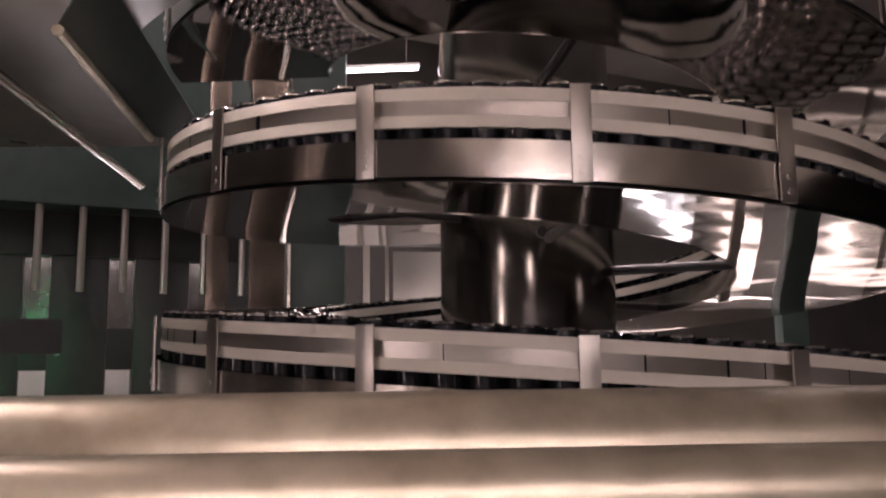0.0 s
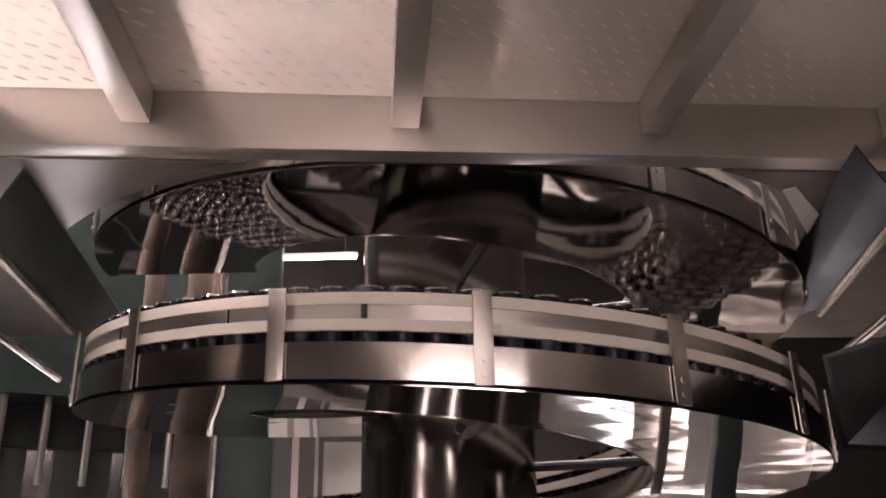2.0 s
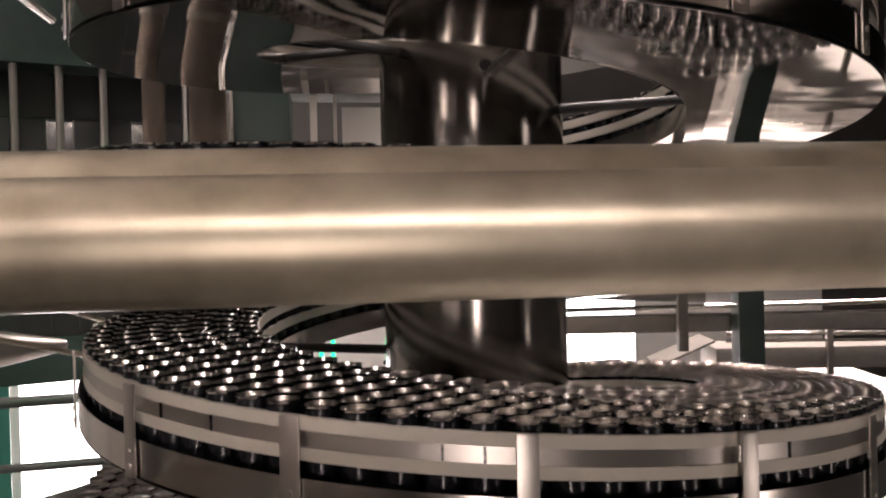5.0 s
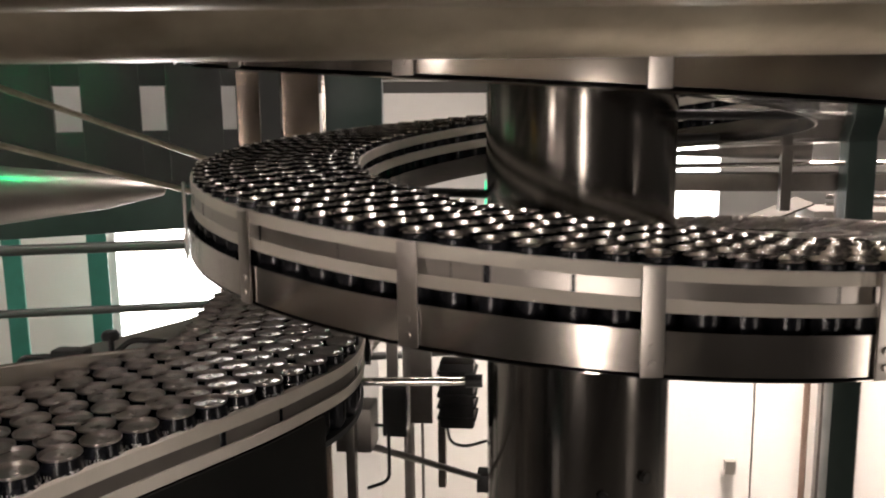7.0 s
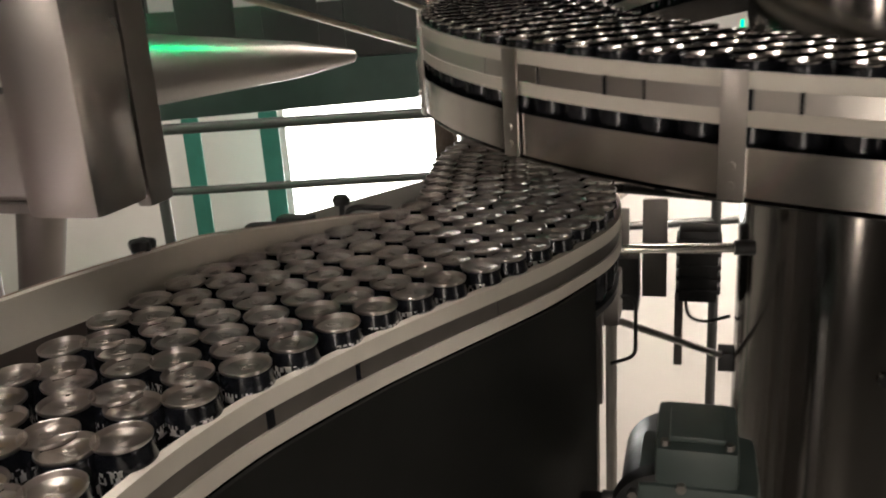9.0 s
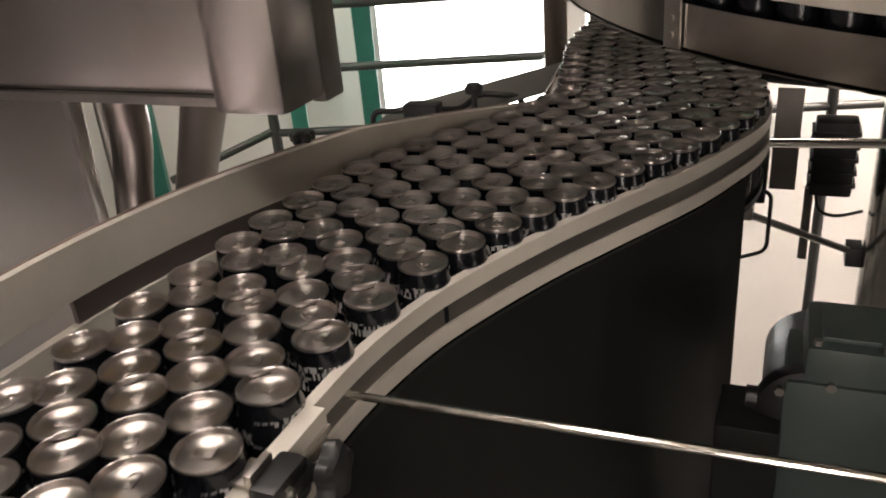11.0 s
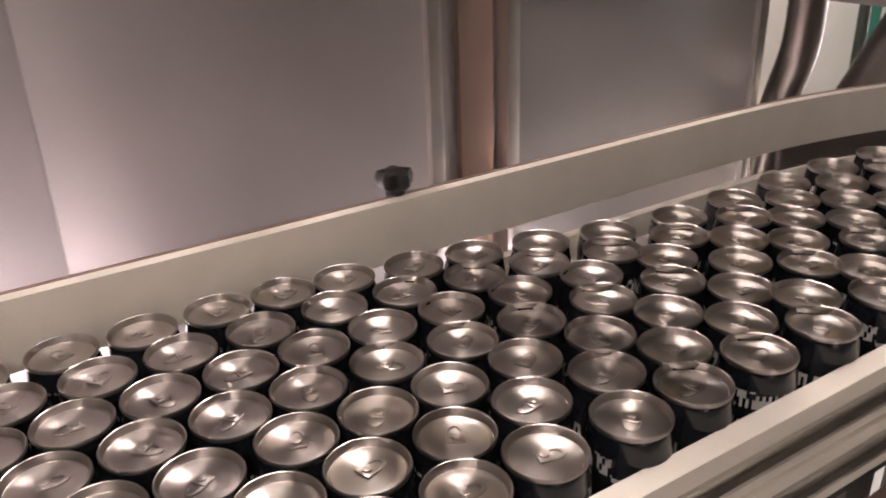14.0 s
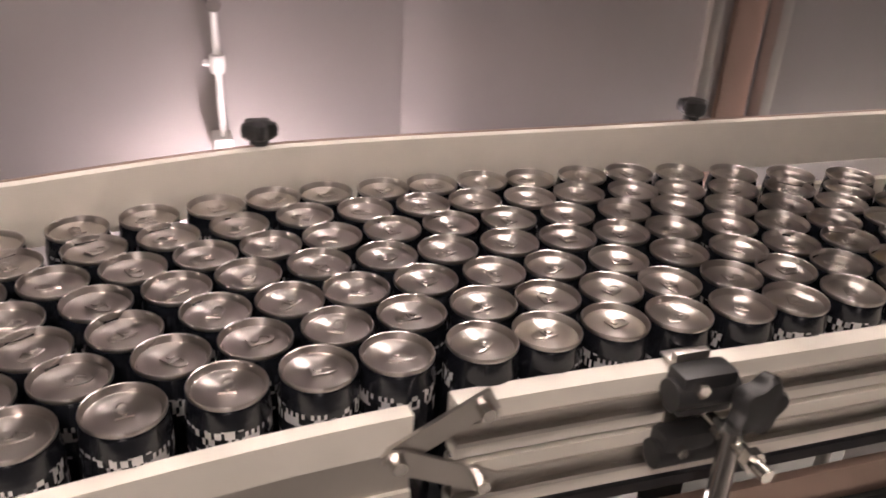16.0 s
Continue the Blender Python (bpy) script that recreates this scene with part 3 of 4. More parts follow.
def cut_plate(x0, x1, y0, y1, z0, z1, r, n=40):
    """A level plate with a round cut about the column."""
    bm = bmesh.new()
    a0 = math.asin(y0 / r) if abs(y0) < r else -math.pi / 2
    a1 = math.asin(y1 / r)
    sgn = 1 if x1 > 0 else -1
    arc = [Vector((sgn * r * math.cos(a0 + (a1 - a0) * k / n), r * math.sin(a0 + (a1 - a0) * k / n), 0)) for k in range(n + 1)]
    far = x1 if sgn > 0 else x0
    rings = []
    for p in arc:
        rings.append([bm.verts.new((x, p.y, z)) for x, z in ((p.x, z0), (far, z0), (far, z1), (p.x, z1))])
    for a, b in zip(rings, rings[1:]):
        for k in range(4):
            bm.faces.new((a[k], a[(k + 1) % 4], b[(k + 1) % 4], b[k]))
    bm.faces.new(rings[0][::-1])
    bm.faces.new(rings[-1])
    return bm


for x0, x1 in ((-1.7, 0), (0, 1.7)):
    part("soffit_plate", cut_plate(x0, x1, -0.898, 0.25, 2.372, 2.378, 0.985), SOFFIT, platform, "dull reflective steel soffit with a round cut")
for sgn in (-1, 1):
    g = empty("support_bracket", "dark sheet steel bracket between spiral and walkway", "bracket", group="spiral brackets")
    # the right gusset's shade is put into its colour, darker than the left
    slab("gusset", [(sgn * 0.73, -0.95, 2.26), (sgn * 0.915, -0.18, 2.31), (sgn * 0.90, 0.24, 2.37), (sgn * 0.68, -0.94, 2.37)], 0.004, DARKGREEN if sgn < 0 else DARKSIDE, g)
    part("arm", tube((sgn * 0.73, -0.95, 2.25), (sgn * 0.92, -0.18, 2.30), 0.010, seg=8), PIPE, g)
    part("arm", tube((sgn * 0.96, -0.75, 2.264), (sgn * 0.985, -0.08, 2.205), 0.011, seg=14), CHROME, g)
# pale plate that paints in a bright reflection on the soffit
slab("soffit_glint", [(0.622, -0.775, 2.366), (0.642, -0.787, 2.366), (0.786, -0.587, 2.366), (0.759, -0.545, 2.366)], 0.003, PALEPAINT, g)
tagged(slab("guard_plate", [(0.92, -0.15, 2.20), (0.80, -0.95, 2.09), (0.92, -0.95, 1.86), (0.93, -0.15, 1.98)], 0.004, DARKSIDE, None), "dark painted guard plate beside the spiral", "plate")

# ---- machines behind the spiral ----
# twin stainless ducts
for (x, y), w in (((-1.27, 1.29), 0.09), ((-1.08, 1.37), 0.15)):
    d = empty("steel_duct", "upright polished stainless steel duct", "duct", group="ducts")
    m = pose(x, y, 0, 0, 0, 22)
    part("body", box(-w / 2, -0.06, FLOOR, w / 2, 0.06, 4.2, m, 0.012), DUCT, d)
    for z in (1.30, 1.86, 2.42, 2.98):
        part("flange", box(-w / 2 - 0.008, -0.068, z, w / 2 + 0.008, 0.068, z + 0.035, m, 0.004), BAND, d)
tank = empty("dark_cabinet", "dark green machine cabinet hung behind the spiral", "cabinet")
cm = pose(-0.87, 1.42, 0, 0, 0, 10)
part("body", box(-0.12, 0, 1.28, 0.12, 0.3, 5.2, cm, 0.01), DARKGREEN, tank)
part("top_box", box(0.12, 0.02, 2.30, 0.60, 0.3, 2.65, cm, 0.01), DARKGREEN, tank)
part("sill", box(0.12, 0.02, 1.72, 0.60, 0.3, 1.98, cm, 0.006), DARKST, tank)
part("edge_trim", box(-0.125, -0.006, 1.28, -0.112, 0.0, 5.2, cm), CHROME, tank)
for x0, x1 in ((0.20, 0.23), (0.30, 0.315)):
    part("mullion", box(x0, 0.1, 1.98, x1, 0.14, 2.30, cm), STEEL, tank)
part("pale_panel", box(0.34, 0.24, 1.98, 0.60, 0.25, 2.27, cm), PALEPAINT, tank)
# black machine frame with openings
frm = empty("machine_frame", "black machine frame with rounded openings", "machine frame")
fm = pose(-2.57, 2.17, 0, 0, 0, 29)
for k in range(-4, 3):
    part("upright", box(k * 0.43 + 0.065, 0, 1.2, k * 0.43 + 0.365, 0.12, 2.60, fm, 0.03), BLACK, frm)
part("crossbar", box(-2.1, 0.01, 1.74, 1.3, 0.11, 1.97, fm, 0.01), BLACK, frm)
part("crossbar", box(-2.1, 0.01, 1.2, 1.3, 0.11, 1.50, fm, 0.01), BLACK, frm)
part("crossbar", box(-2.1, -0.01, 2.36, 1.3, 0.13, 2.62, fm, 0.01), BLACK, frm)
part("hood", box(-2.3, -0.25, 2.60, 1.5, 0.3, 4.6, fm, 0.02), DARKGREEN, frm, "dark painted hood")
for k in range(-9, 6):
    part("hanger", tube(fm @ Vector((k * 0.21, -0.2, 2.15)), fm @ Vector((k * 0.21, -0.2, 2.61)), 0.02, seg=10), STEEL, frm)
part("panel", box(-2.1, 0.5, 1.2, 1.3, 0.52, 1.9, fm), PALEPAINT, frm)
part("panel", box(-2.1, 0.5, 1.91, 1.3, 0.52, 2.6, fm), SATIN, frm)
part("underside", box(-2.1, 0.0, 0.95, 1.5, 0.3, 1.2, fm, 0.02), DARKGREEN, frm)
# tapering vessel
vessel = empty("vessel", "polished steel tapering vessel, green light on its side", "vessel")
va, vb = Vector((-1.46, 0.92, 1.32)), Vector((-3.3, -0.24, 1.35))
q = (vb - va).to_track_quat("Z", "Y").to_matrix().to_4x4()
bm = lathe([(0, 0), (0.02, 0.01), (0.06, 0.2), (0.135, 0.85), (0.18, 1.5), (0.20, 2.3)], 40)
bm.transform(Matrix.Translation(va) @ q)
part("shell", bm, VESSEL, vessel)
for r, z in ((0.137, 0.86), (0.183, 1.5)):
    bm = lathe([(r - 0.002, z - 0.02), (r + 0.006, z - 0.016), (r + 0.006, z + 0.016), (r - 0.002, z + 0.02)], 40)
    bm.transform(Matrix.Translation(va) @ q)
    part("clamp_band", bm, STEEL, vessel)
part("stand", tube(vb.lerp(va, 0.4) - Vector((0, 0, 0.12)), Vector((vb.lerp(va, 0.4).x, vb.lerp(va, 0.4).y, FLOOR)), 0.03, seg=12), DARKST, vessel)
gl = empty("signal_lamp", "glowing green tube signal lamp", "lamp")
SHIFT = Vector((0.533, -0.846, 0)) * 0.28
for k in (0.14, 0.55):
    p0, p1 = va.lerp(vb, k), va.lerp(vb, k + 0.3)
    part("tube", tube(Vector((p0.x - 0.04, p0.y + 0.07, 1.86)) + SHIFT, Vector((p1.x - 0.04, p1.y + 0.07, 1.86)) + SHIFT, 0.014, seg=10), GREENGLOW, gl)
side = Vector((0.533, -0.846, 0))
along = (vb - va).normalized()
# added screen that keeps the green light off the cans and the spiral
bm = bmesh.new()
for k0, k1, d0, d1, z0, z1 in ((0.12, 0.88, 0.02, 0.026, 1.79, 1.90), (0.12, 0.88, -0.16, 0.026, 1.90, 1.906), (0.115, 0.12, -0.16, 0.026, 1.79, 1.906)):
    p0, p1 = va.lerp(vb, k0), va.lerp(vb, k1)
    v = [bm.verts.new(Vector((p.x - 0.04, p.y + 0.07, z)) + side * (d + 0.31)) for p in (p0, p1) for d in (d0, d1) for z in (z0, z1)]
    for f in ((0, 1, 3, 2), (4, 6, 7, 5), (0, 4, 5, 1), (2, 3, 7, 6), (0, 2, 6, 4), (1, 5, 7, 3)):
        bm.faces.new([v[i] for i in f])
part("hood", bm, BLACK, gl, "black hood added to block the green light", smooth=False)
c = va.lerp(vb, 0.52)
part("holder", tube((c.x - 0.06, c.y + 0.09, 1.912), (c.x - 0.3, c.y + 2.0, 2.0), 0.010, seg=8), DARKST, gl)
for p in (Vector((-0.785, 2.2, 1.115)), Vector((-0.725, 2.2, 1.115))):
    g2 = empty("green_glow_bar", "small glowing green indicator bar on a post", "lamp", group="green indicators")
    part("bar", box(-0.010, -0.010, -0.055, 0.010, 0.010, 0.055, Matrix.Translation(p), 0.003), GREENSOFT, g2)
    part("stand", tube((p.x, p.y, FLOOR), (p.x, p.y, p.z - 0.05), 0.008, seg=8), DARKST, g2)
# glowing bar on the column, drawn for green light mirrored in the steel
g3 = empty("green_glow_bar", "small glowing green bar in place of a reflection on the steel column", "lamp", group="green indicators")
part("bar", box(-0.004, -0.006, -0.030, 0.004, 0.006, 0.030, Matrix.Translation((-0.2245, 0.075, 1.393)), 0.002), GREENSOFT, g3)
part("holder", box(-0.235, 0.068, 1.352, -0.19, 0.084, 1.362, bev=0.002), BLACK, g3)
# tie rods to the spiral
for a, b in (((-0.885, -0.12, 1.41), (-1.37, -1.05, 1.715)), ((-0.90, -0.03, 1.485), (-1.37, -0.97, 1.835))):
    tagged(part("stay_rod", tube(a, b, 0.006, seg=10), PIPE), "slim pale steel stay rod to the spiral", "rod", "stay rods")

# ---- machines under and right of the spiral ----
motor = empty("gear_motor", "grey green gear motor on a stand by the column", "motor")
motor.location = (0, 0, -0.058)
part("housing", box(-0.354, -0.86, 0.80, -0.245, -0.72, 0.985, bev=0.014), GREYGREEN, motor, "grey green painted gearbox")
part("terminal_box", box(-0.335, -0.84, 0.984, -0.262, -0.75, 0.993, bev=0.004), GREYGREEN, motor)
for x in (-0.340, -0.258):
    part("bolt", lathe([(0.0, 0.008), (0.006, 0.008), (0.006, 0.0), (0, 0)][::-1], 6, at=(x, -0.85, 0.985)), DARKST, motor)
bm = lathe([(0, 0), (0.05, 0.0), (0.078, 0.01), (0.080, 0.02), (0.080, 0.035), (0.070, 0.04), (0.070, 0.20), (0.055, 0.23), (0, 0.235)], 32)
bm.transform(pose(-0.335, -0.865, 0.865, -90))
part("flange", bm, BLACK, motor, "round black flange with bolts")
for k in range(6):
    a = radians(60 * k + 15)
    c = Vector((-0.335 + 0.066 * math.cos(a), -0.868, 0.865 + 0.066 * math.sin(a)))
    part("bolt", tube(c, c + Vector((0, 0.02, 0)), 0.007, seg=6), DARKST, motor)
part("shoulder", box(-0.380, -0.87, 0.70, -0.215, -0.71, 0.935, bev=0.03), GREYGREEN, motor)
part("coupling", tube((-0.405, -0.84, 0.880), (-0.378, -0.84, 0.880), 0.010, seg=12), ORANGE, motor, "orange coupling guard")
part("coupling_tab", box(-0.392, -0.852, 0.865, -0.382, -0.832, 0.905, bev=0.002), ORANGE, motor)
part("hand_wheel", tube((-0.425, -0.84, 0.880), (-0.404, -0.84, 0.880), 0.016, seg=20), BLACK, motor)
part("drive_cover", box(-0.462, -0.90, FLOOR + 0.058, -0.374, -0.79, 0.865, bev=0.012), DARKSIDE, motor, "dark drive cover")
part("base", box(-0.36, -0.85, FLOOR + 0.058, -0.24, -0.73, 0.702, bev=0.006), DARKST, motor)
drive = empty("drive_bracket", "dark drive bracket with sensor box under the spiral exit", "bracket")
part("cross_rod", tube((-0.49, -0.37, 1.045), (-0.225, -0.34, 1.045), 0.009, seg=12), CHROME, drive)
part("rod_end", tube((-0.24, -0.342, 1.045), (-0.205, -0.338, 1.045), 0.014, seg=12), BLACK, drive)
part("brace_rod", tube((-0.58, -0.37, 0.945), (-0.235, 0.05, 0.65), 0.008, seg=12), DARKST, drive)
part("end_block", box(-0.25, 0.03, 0.62, -0.215, 0.09, 0.665, bev=0.003), BLACK, drive)
part("sensor_box", box(-0.53, -0.30, 0.86, -0.45, -0.22, 0.96, bev=0.006), DARKST, drive)
part("sensor_arm", box(-0.50, -0.33, 0.70, -0.48, -0.305, 1.06, bev=0.003), DARKST, drive)
part("leg", box(-0.600, -0.42, FLOOR, -0.560, -0.37, 0.97, bev=0.004), DARKST, drive)
part("cable", add_pipe(bmesh.new(), bend([(-0.46, -0.26, 0.91), (-0.42, -0.26, 0.91), (-0.42, -0.26, 0.78), (-0.47, -0.26, 0.76)], 0.02), 0.004, 8), BLACK, drive)
hm = part("hanging_motor", box(-0.345, 0.03, 0.79, -0.255, 0.10, 0.965, bev=0.012), BLACK, drive, "ribbed black drive motor")
for k in range(5):
    part("rib", box(-0.350, 0.026, 0.815 + 0.03 * k, -0.250, 0.104, 0.823 + 0.03 * k, bev=0.001), BLACK, hm)
part("motor_bracket", box(-0.352, 0.05, 0.62, -0.332, 0.075, 0.80, bev=0.003), DARKST, drive)
part("motor_cable", add_pipe(bmesh.new(), bend([(-0.33, 0.06, 0.80), (-0.32, 0.05, 0.745), (-0.28, 0.05, 0.735), (-0.225, 0.06, 0.75)], 0.02), 0.004, 8), BLACK, drive)
part("hanging_plate", box(-0.43, 0.10, 0.775, -0.372, 0.11, 1.02, bev=0.003), DARKST, drive)
part("switch_box", box(-0.50, 0.06, 0.75, -0.435, 0.12, 0.885, bev=0.008), BLACK, drive)
part("switch_bracket", box(-0.49, 0.085, 0.88, -0.46, 0.095, 1.0, bev=0.002), DARKST, drive)
tagged(part("support_post", tube((-0.60, 1.055, FLOOR), (-0.60, 1.055, 0.98), 0.021, seg=16), DARKST), "slim dark steel support post behind the spiral exit", "post")
line = empty("side_conveyor", "dark overhead conveyor beams behind the spiral", "conveyor")
part("drum", tube((0.25, 1.52, 1.475), (0.92, 1.34, 1.46), 0.07, seg=32), DARKST, line, "dark drum")
part("beam", box(0.25, 1.40, 1.265, 4.0, 1.50, 1.335, bev=0.008), DARKST, line)
part("beam", box(0.25, 1.40, 1.60, 4.0, 1.55, 1.72, bev=0.008), DARKST, line)
part("post", box(1.02, 1.25, FLOOR, 1.12, 1.35, 2.2, bev=0.006), DARKGREEN, line)
part("post", box(2.6, 1.40, FLOOR, 2.7, 1.50, 2.2, bev=0.006), DARKGREEN, line)
part("rail", tube((0.2, 1.46, 1.555), (2.6, 1.2, 1.555), 0.010, seg=10), CHROME, line)
part("rail", tube((0.2, 1.44, 1.36), (2.6, 1.0, 1.42), 0.010, seg=10), CHROME, line)
part("bracket", box(0.80, 1.30, 1.2, 0.84, 1.34, 1.60, bev=0.004), DARKST, line)
low = empty("low_conveyor", "dark low conveyor with a sloped hood behind the spiral", "conveyor", at=(0.40, 0, 0))
part("frame", box(0.80, 2.2, 0.98, 2.6, 2.5, 1.09, bev=0.01), DARKST, low)
part("rail", tube((0.85, 2.2, 1.16), (2.6, 2.1, 1.16), 0.012, seg=10), CHROME, low)
part("rail", tube((0.85, 2.2, 1.125), (2.6, 2.1, 1.125), 0.008, seg=10), DARKST, low)
for x in (0.9, 1.35, 1.8, 2.4):
    part("stanchion", box(x - 0.015, 2.16, 0.9, x + 0.015, 2.19, 1.19, bev=0.003), DARKST, low)
for x in (0.95, 2.4):
    part("leg", box(x - 0.03, 2.3, FLOOR, x + 0.03, 2.36, 0.98, bev=0.004), DARKST, low)
slab("hood", [(0.52, 2.2, 1.0), (0.80, 2.2, 1.12), (0.80, 2.5, 1.12), (0.52, 2.5, 1.0)], 0.01, DARKST, low)
# pale cabinet with a handle, beside pipes on the wall
cab = empty("pale_cabinet", "white painted switch cabinet with small handle", "cabinet")
part("body", box(-1.2, 3.35, FLOOR, 2.6, 3.9, 0.72, bev=0.01), WALLPAINT, cab)
part("seam", box(1.25, 3.343, FLOOR, 1.258, 3.349, 0.70), DARKST, cab)
part("handle", box(1.08, 3.29, -0.76, 1.15, 3.35, -0.67, bev=0.01), STEEL, cab)
for x in (1.56, 1.66, 1.76, 1.86):
    part("pipe", tube((x, 3.3, FLOOR), (x, 3.3, 0.72), 0.02, seg=10), COPPER if x in (1.56, 1.76) else DARKST, cab)

# ---- stainless machine beside the outfeed ----
mach = empty("stainless_machine", "brushed stainless machine casing behind the outfeed conveyor", "machine")
XP = -1.50
for y0, y1 in ((-4.2, -2.150), (-2.1496, -1.63), (-1.475, -0.89)):
    part("panel", box(XP - 0.03, y0, 0.3, XP, y1, 1.50, bev=0.0005), PANEL, mach, "brushed stainless panel")
part("panel_recess", box(XP - 0.05, -1.635, 0.3, XP - 0.035, -1.47, 1.50), PANEL, mach)
part("copper_strip", box(XP - 0.034, -1.557, 0.3, XP - 0.022, -1.495, 1.50, bev=0.003), COPPER, mach, "copper toned strip")
for y in (-1.62, -1.48, -0.903):
    part("edge_profile", box(XP - 0.02, y - 0.012, 0.3, XP + 0.012, y + 0.012, 1.50, bev=0.005), STEEL, mach)
# out of view; added to keep the overhead lamp's light off the panel
part("shade_shelf", box(XP - 0.05, -4.2, 1.502, XP + 0.20, -1.18, 1.515, bev=0.003), PANEL, mach, "unseen steel shelf added to shade the panel")
part("bottom_trim", box(XP - 0.01, -4.2, 0.99, XP + 0.02, -1.07, 1.015), STEEL, mach)
part("beam", box(-2.6, -1.05, 1.294, -0.985, -0.97, 1.44, bev=0.006), SATIN, mach, "stainless cross beam")
part("beam_lip", box(-2.6, -1.065, 1.294, -1.01, -1.052, 1.306), DARKST, mach)
part("hanging_post", box(-1.005, -1.16, 1.315, -0.913, -1.07, 2.4, bev=0.012), SATIN, mach, "folded stainless post")
part("post_fold", box(-0.935, -1.066, 1.305, -0.915, -1.02, 2.4, bev=0.006), DARKST, mach)
part("pipe", tube((-1.175, -0.95, 1.30), (-1.50, -0.70, 0.88), 0.034, seg=24), PIPEDK, mach, "dull slanting pipe")
part("pipe", add_pipe(bmesh.new(), bend([(-1.46, -0.82, 1.32), (-1.46, -0.82, 1.16), (-1.51, -0.80, 1.04), (-1.56, -0.80, 0.6)], 0.05), 0.035, 20), PIPEDK, mach, "dull bent pipe")
part("pipe", tube((-1.59, -0.80, 1.32), (-1.63, -0.80, 0.6), 0.014, seg=12), PIPEDK, mach)
part("yellow_panel", box(-1.60, -1.0, 1.46, -1.24, -0.99, 1.54), YELLOW, mach)
part("black_drum", tube((-1.85, -1.1, 1.76), (-1.35, -1.1, 1.76), 0.22, seg=32), BLACK, mach)
# small chrome lever on the panel
lever = empty("panel_lever", "white jointed lever on a stainless panel", "lever")
LY = -2.417
part("mount", box(XP, LY - 0.016, 1.075, XP + 0.045, LY + 0.012, 1.105, bev=0.006), PALEPAINT, lever)
part("rod", tube((XP + 0.032, LY, 1.095), (XP + 0.034, LY - 0.003, 1.205), 0.0048, seg=12), PALEPAINT, lever)
part("joint", lathe([(0, -0.012), (0.009, -0.012), (0.011, 0.0), (0.010, 0.012), (0, 0.014)], 14, at=(XP + 0.033, LY - 0.003, 1.208)), PALEPAINT, lever)
part("pin", tube((XP + 0.033, LY - 0.022, 1.210), (XP + 0.033, LY, 1.208), 0.004, seg=8), PALEPAINT, lever)
part("rod", tube((XP + 0.034, LY - 0.003, 1.215), (XP + 0.030, LY - 0.004, 1.285), 0.0048, seg=12), PALEPAINT, lever)
part("joint", tube((XP + 0.010, LY - 0.004, 1.288), (XP + 0.045, LY - 0.004, 1.288), 0.010, seg=12), DARKST, lever)
part("rod", tube((XP + 0.022, LY - 0.004, 1.290), (XP + 0.022, LY + 0.002, 1.50), 0.0045, seg=12), DARKST, lever)
# hose behind the far rail
hose = empty("valve_pipe", "dark bent pipe with a black valve on a hood", "pipe")
part("pipe", add_pipe(bmesh.new(), bend([(-1.28, -0.29, 0.90), (-1.27, -0.28, 1.05), (-1.09, -0.19, 1.035), (-1.05, -0.18, 1.07), (-0.96, -0.16, 1.06), (-0.95, -0.14, 0.98)], 0.02), 0.007), BLACK, hose)
part("hand_knob", lathe([(0, -0.05), (0.006, -0.05), (0.006, -0.008), (0.017, -0.006), (0.019, 0.004), (0.014, 0.012), (0, 0.013)], 20, at=(-0.985, -0.385, 1.135)), BLACK, hose, "black mushroom knob")
part("valve", box(-1.20, -0.27, 1.03, -1.12, -0.23, 1.065, bev=0.004), BLACK, hose)
slab("hood", [(-1.30, -0.34, 0.98), (-0.90, -0.16, 1.07), (-0.92, 0.05, 1.08), (-1.32, -0.08, 0.99)], 0.006, DARKST, hose)
part("stand", tube((-1.15, -0.15, FLOOR), (-1.15, -0.15, 1.0), 0.02, seg=10), DARKST, hose)

# ---- cans ----
SPEED = 0.185
LANES, LP, PITCH = 7, 0.0502, 0.0590
Y_REF = -1.47                                 # where the lanes' lengths are counted from


def lane_line(u):
    """The way of one lane and the flow length along it: cans run faster where the stream is narrow."""
    near = (LANES - 1) / 2 * LP
    pts, share = [], []
    for phi in range(PHI0, PHI1, 2):
        a = radians(phi)
        r = RC - u
        pts.append((r * math.cos(a), r * math.sin(a), z_spiral(phi) - 0.008 * min(1.0, max(0.0, (PHI1 - 20 - phi) / 60))))
        share.append(1.0)
    for p, n, d in RUNF[1:]:
        f = crowd(p.y)
        q = p + n * (near - (near - u) * f)
        pts.append((q.x, q.y, q.z))
        share.append(f)
    pts, share = np.array(pts), np.array(share)
    step = np.linalg.norm(np.diff(pts[:, :2], axis=0), axis=1) * (share[1:] + share[:-1]) / 2
    s = np.concatenate([[0], np.cumsum(step)])
    n_spiral = len(range(PHI0, PHI1, 2))
    k = n_spiral + int(np.argmin(np.abs(pts[n_spiral:, 1] - Y_REF)))
    return pts, s - s[k], n_spiral


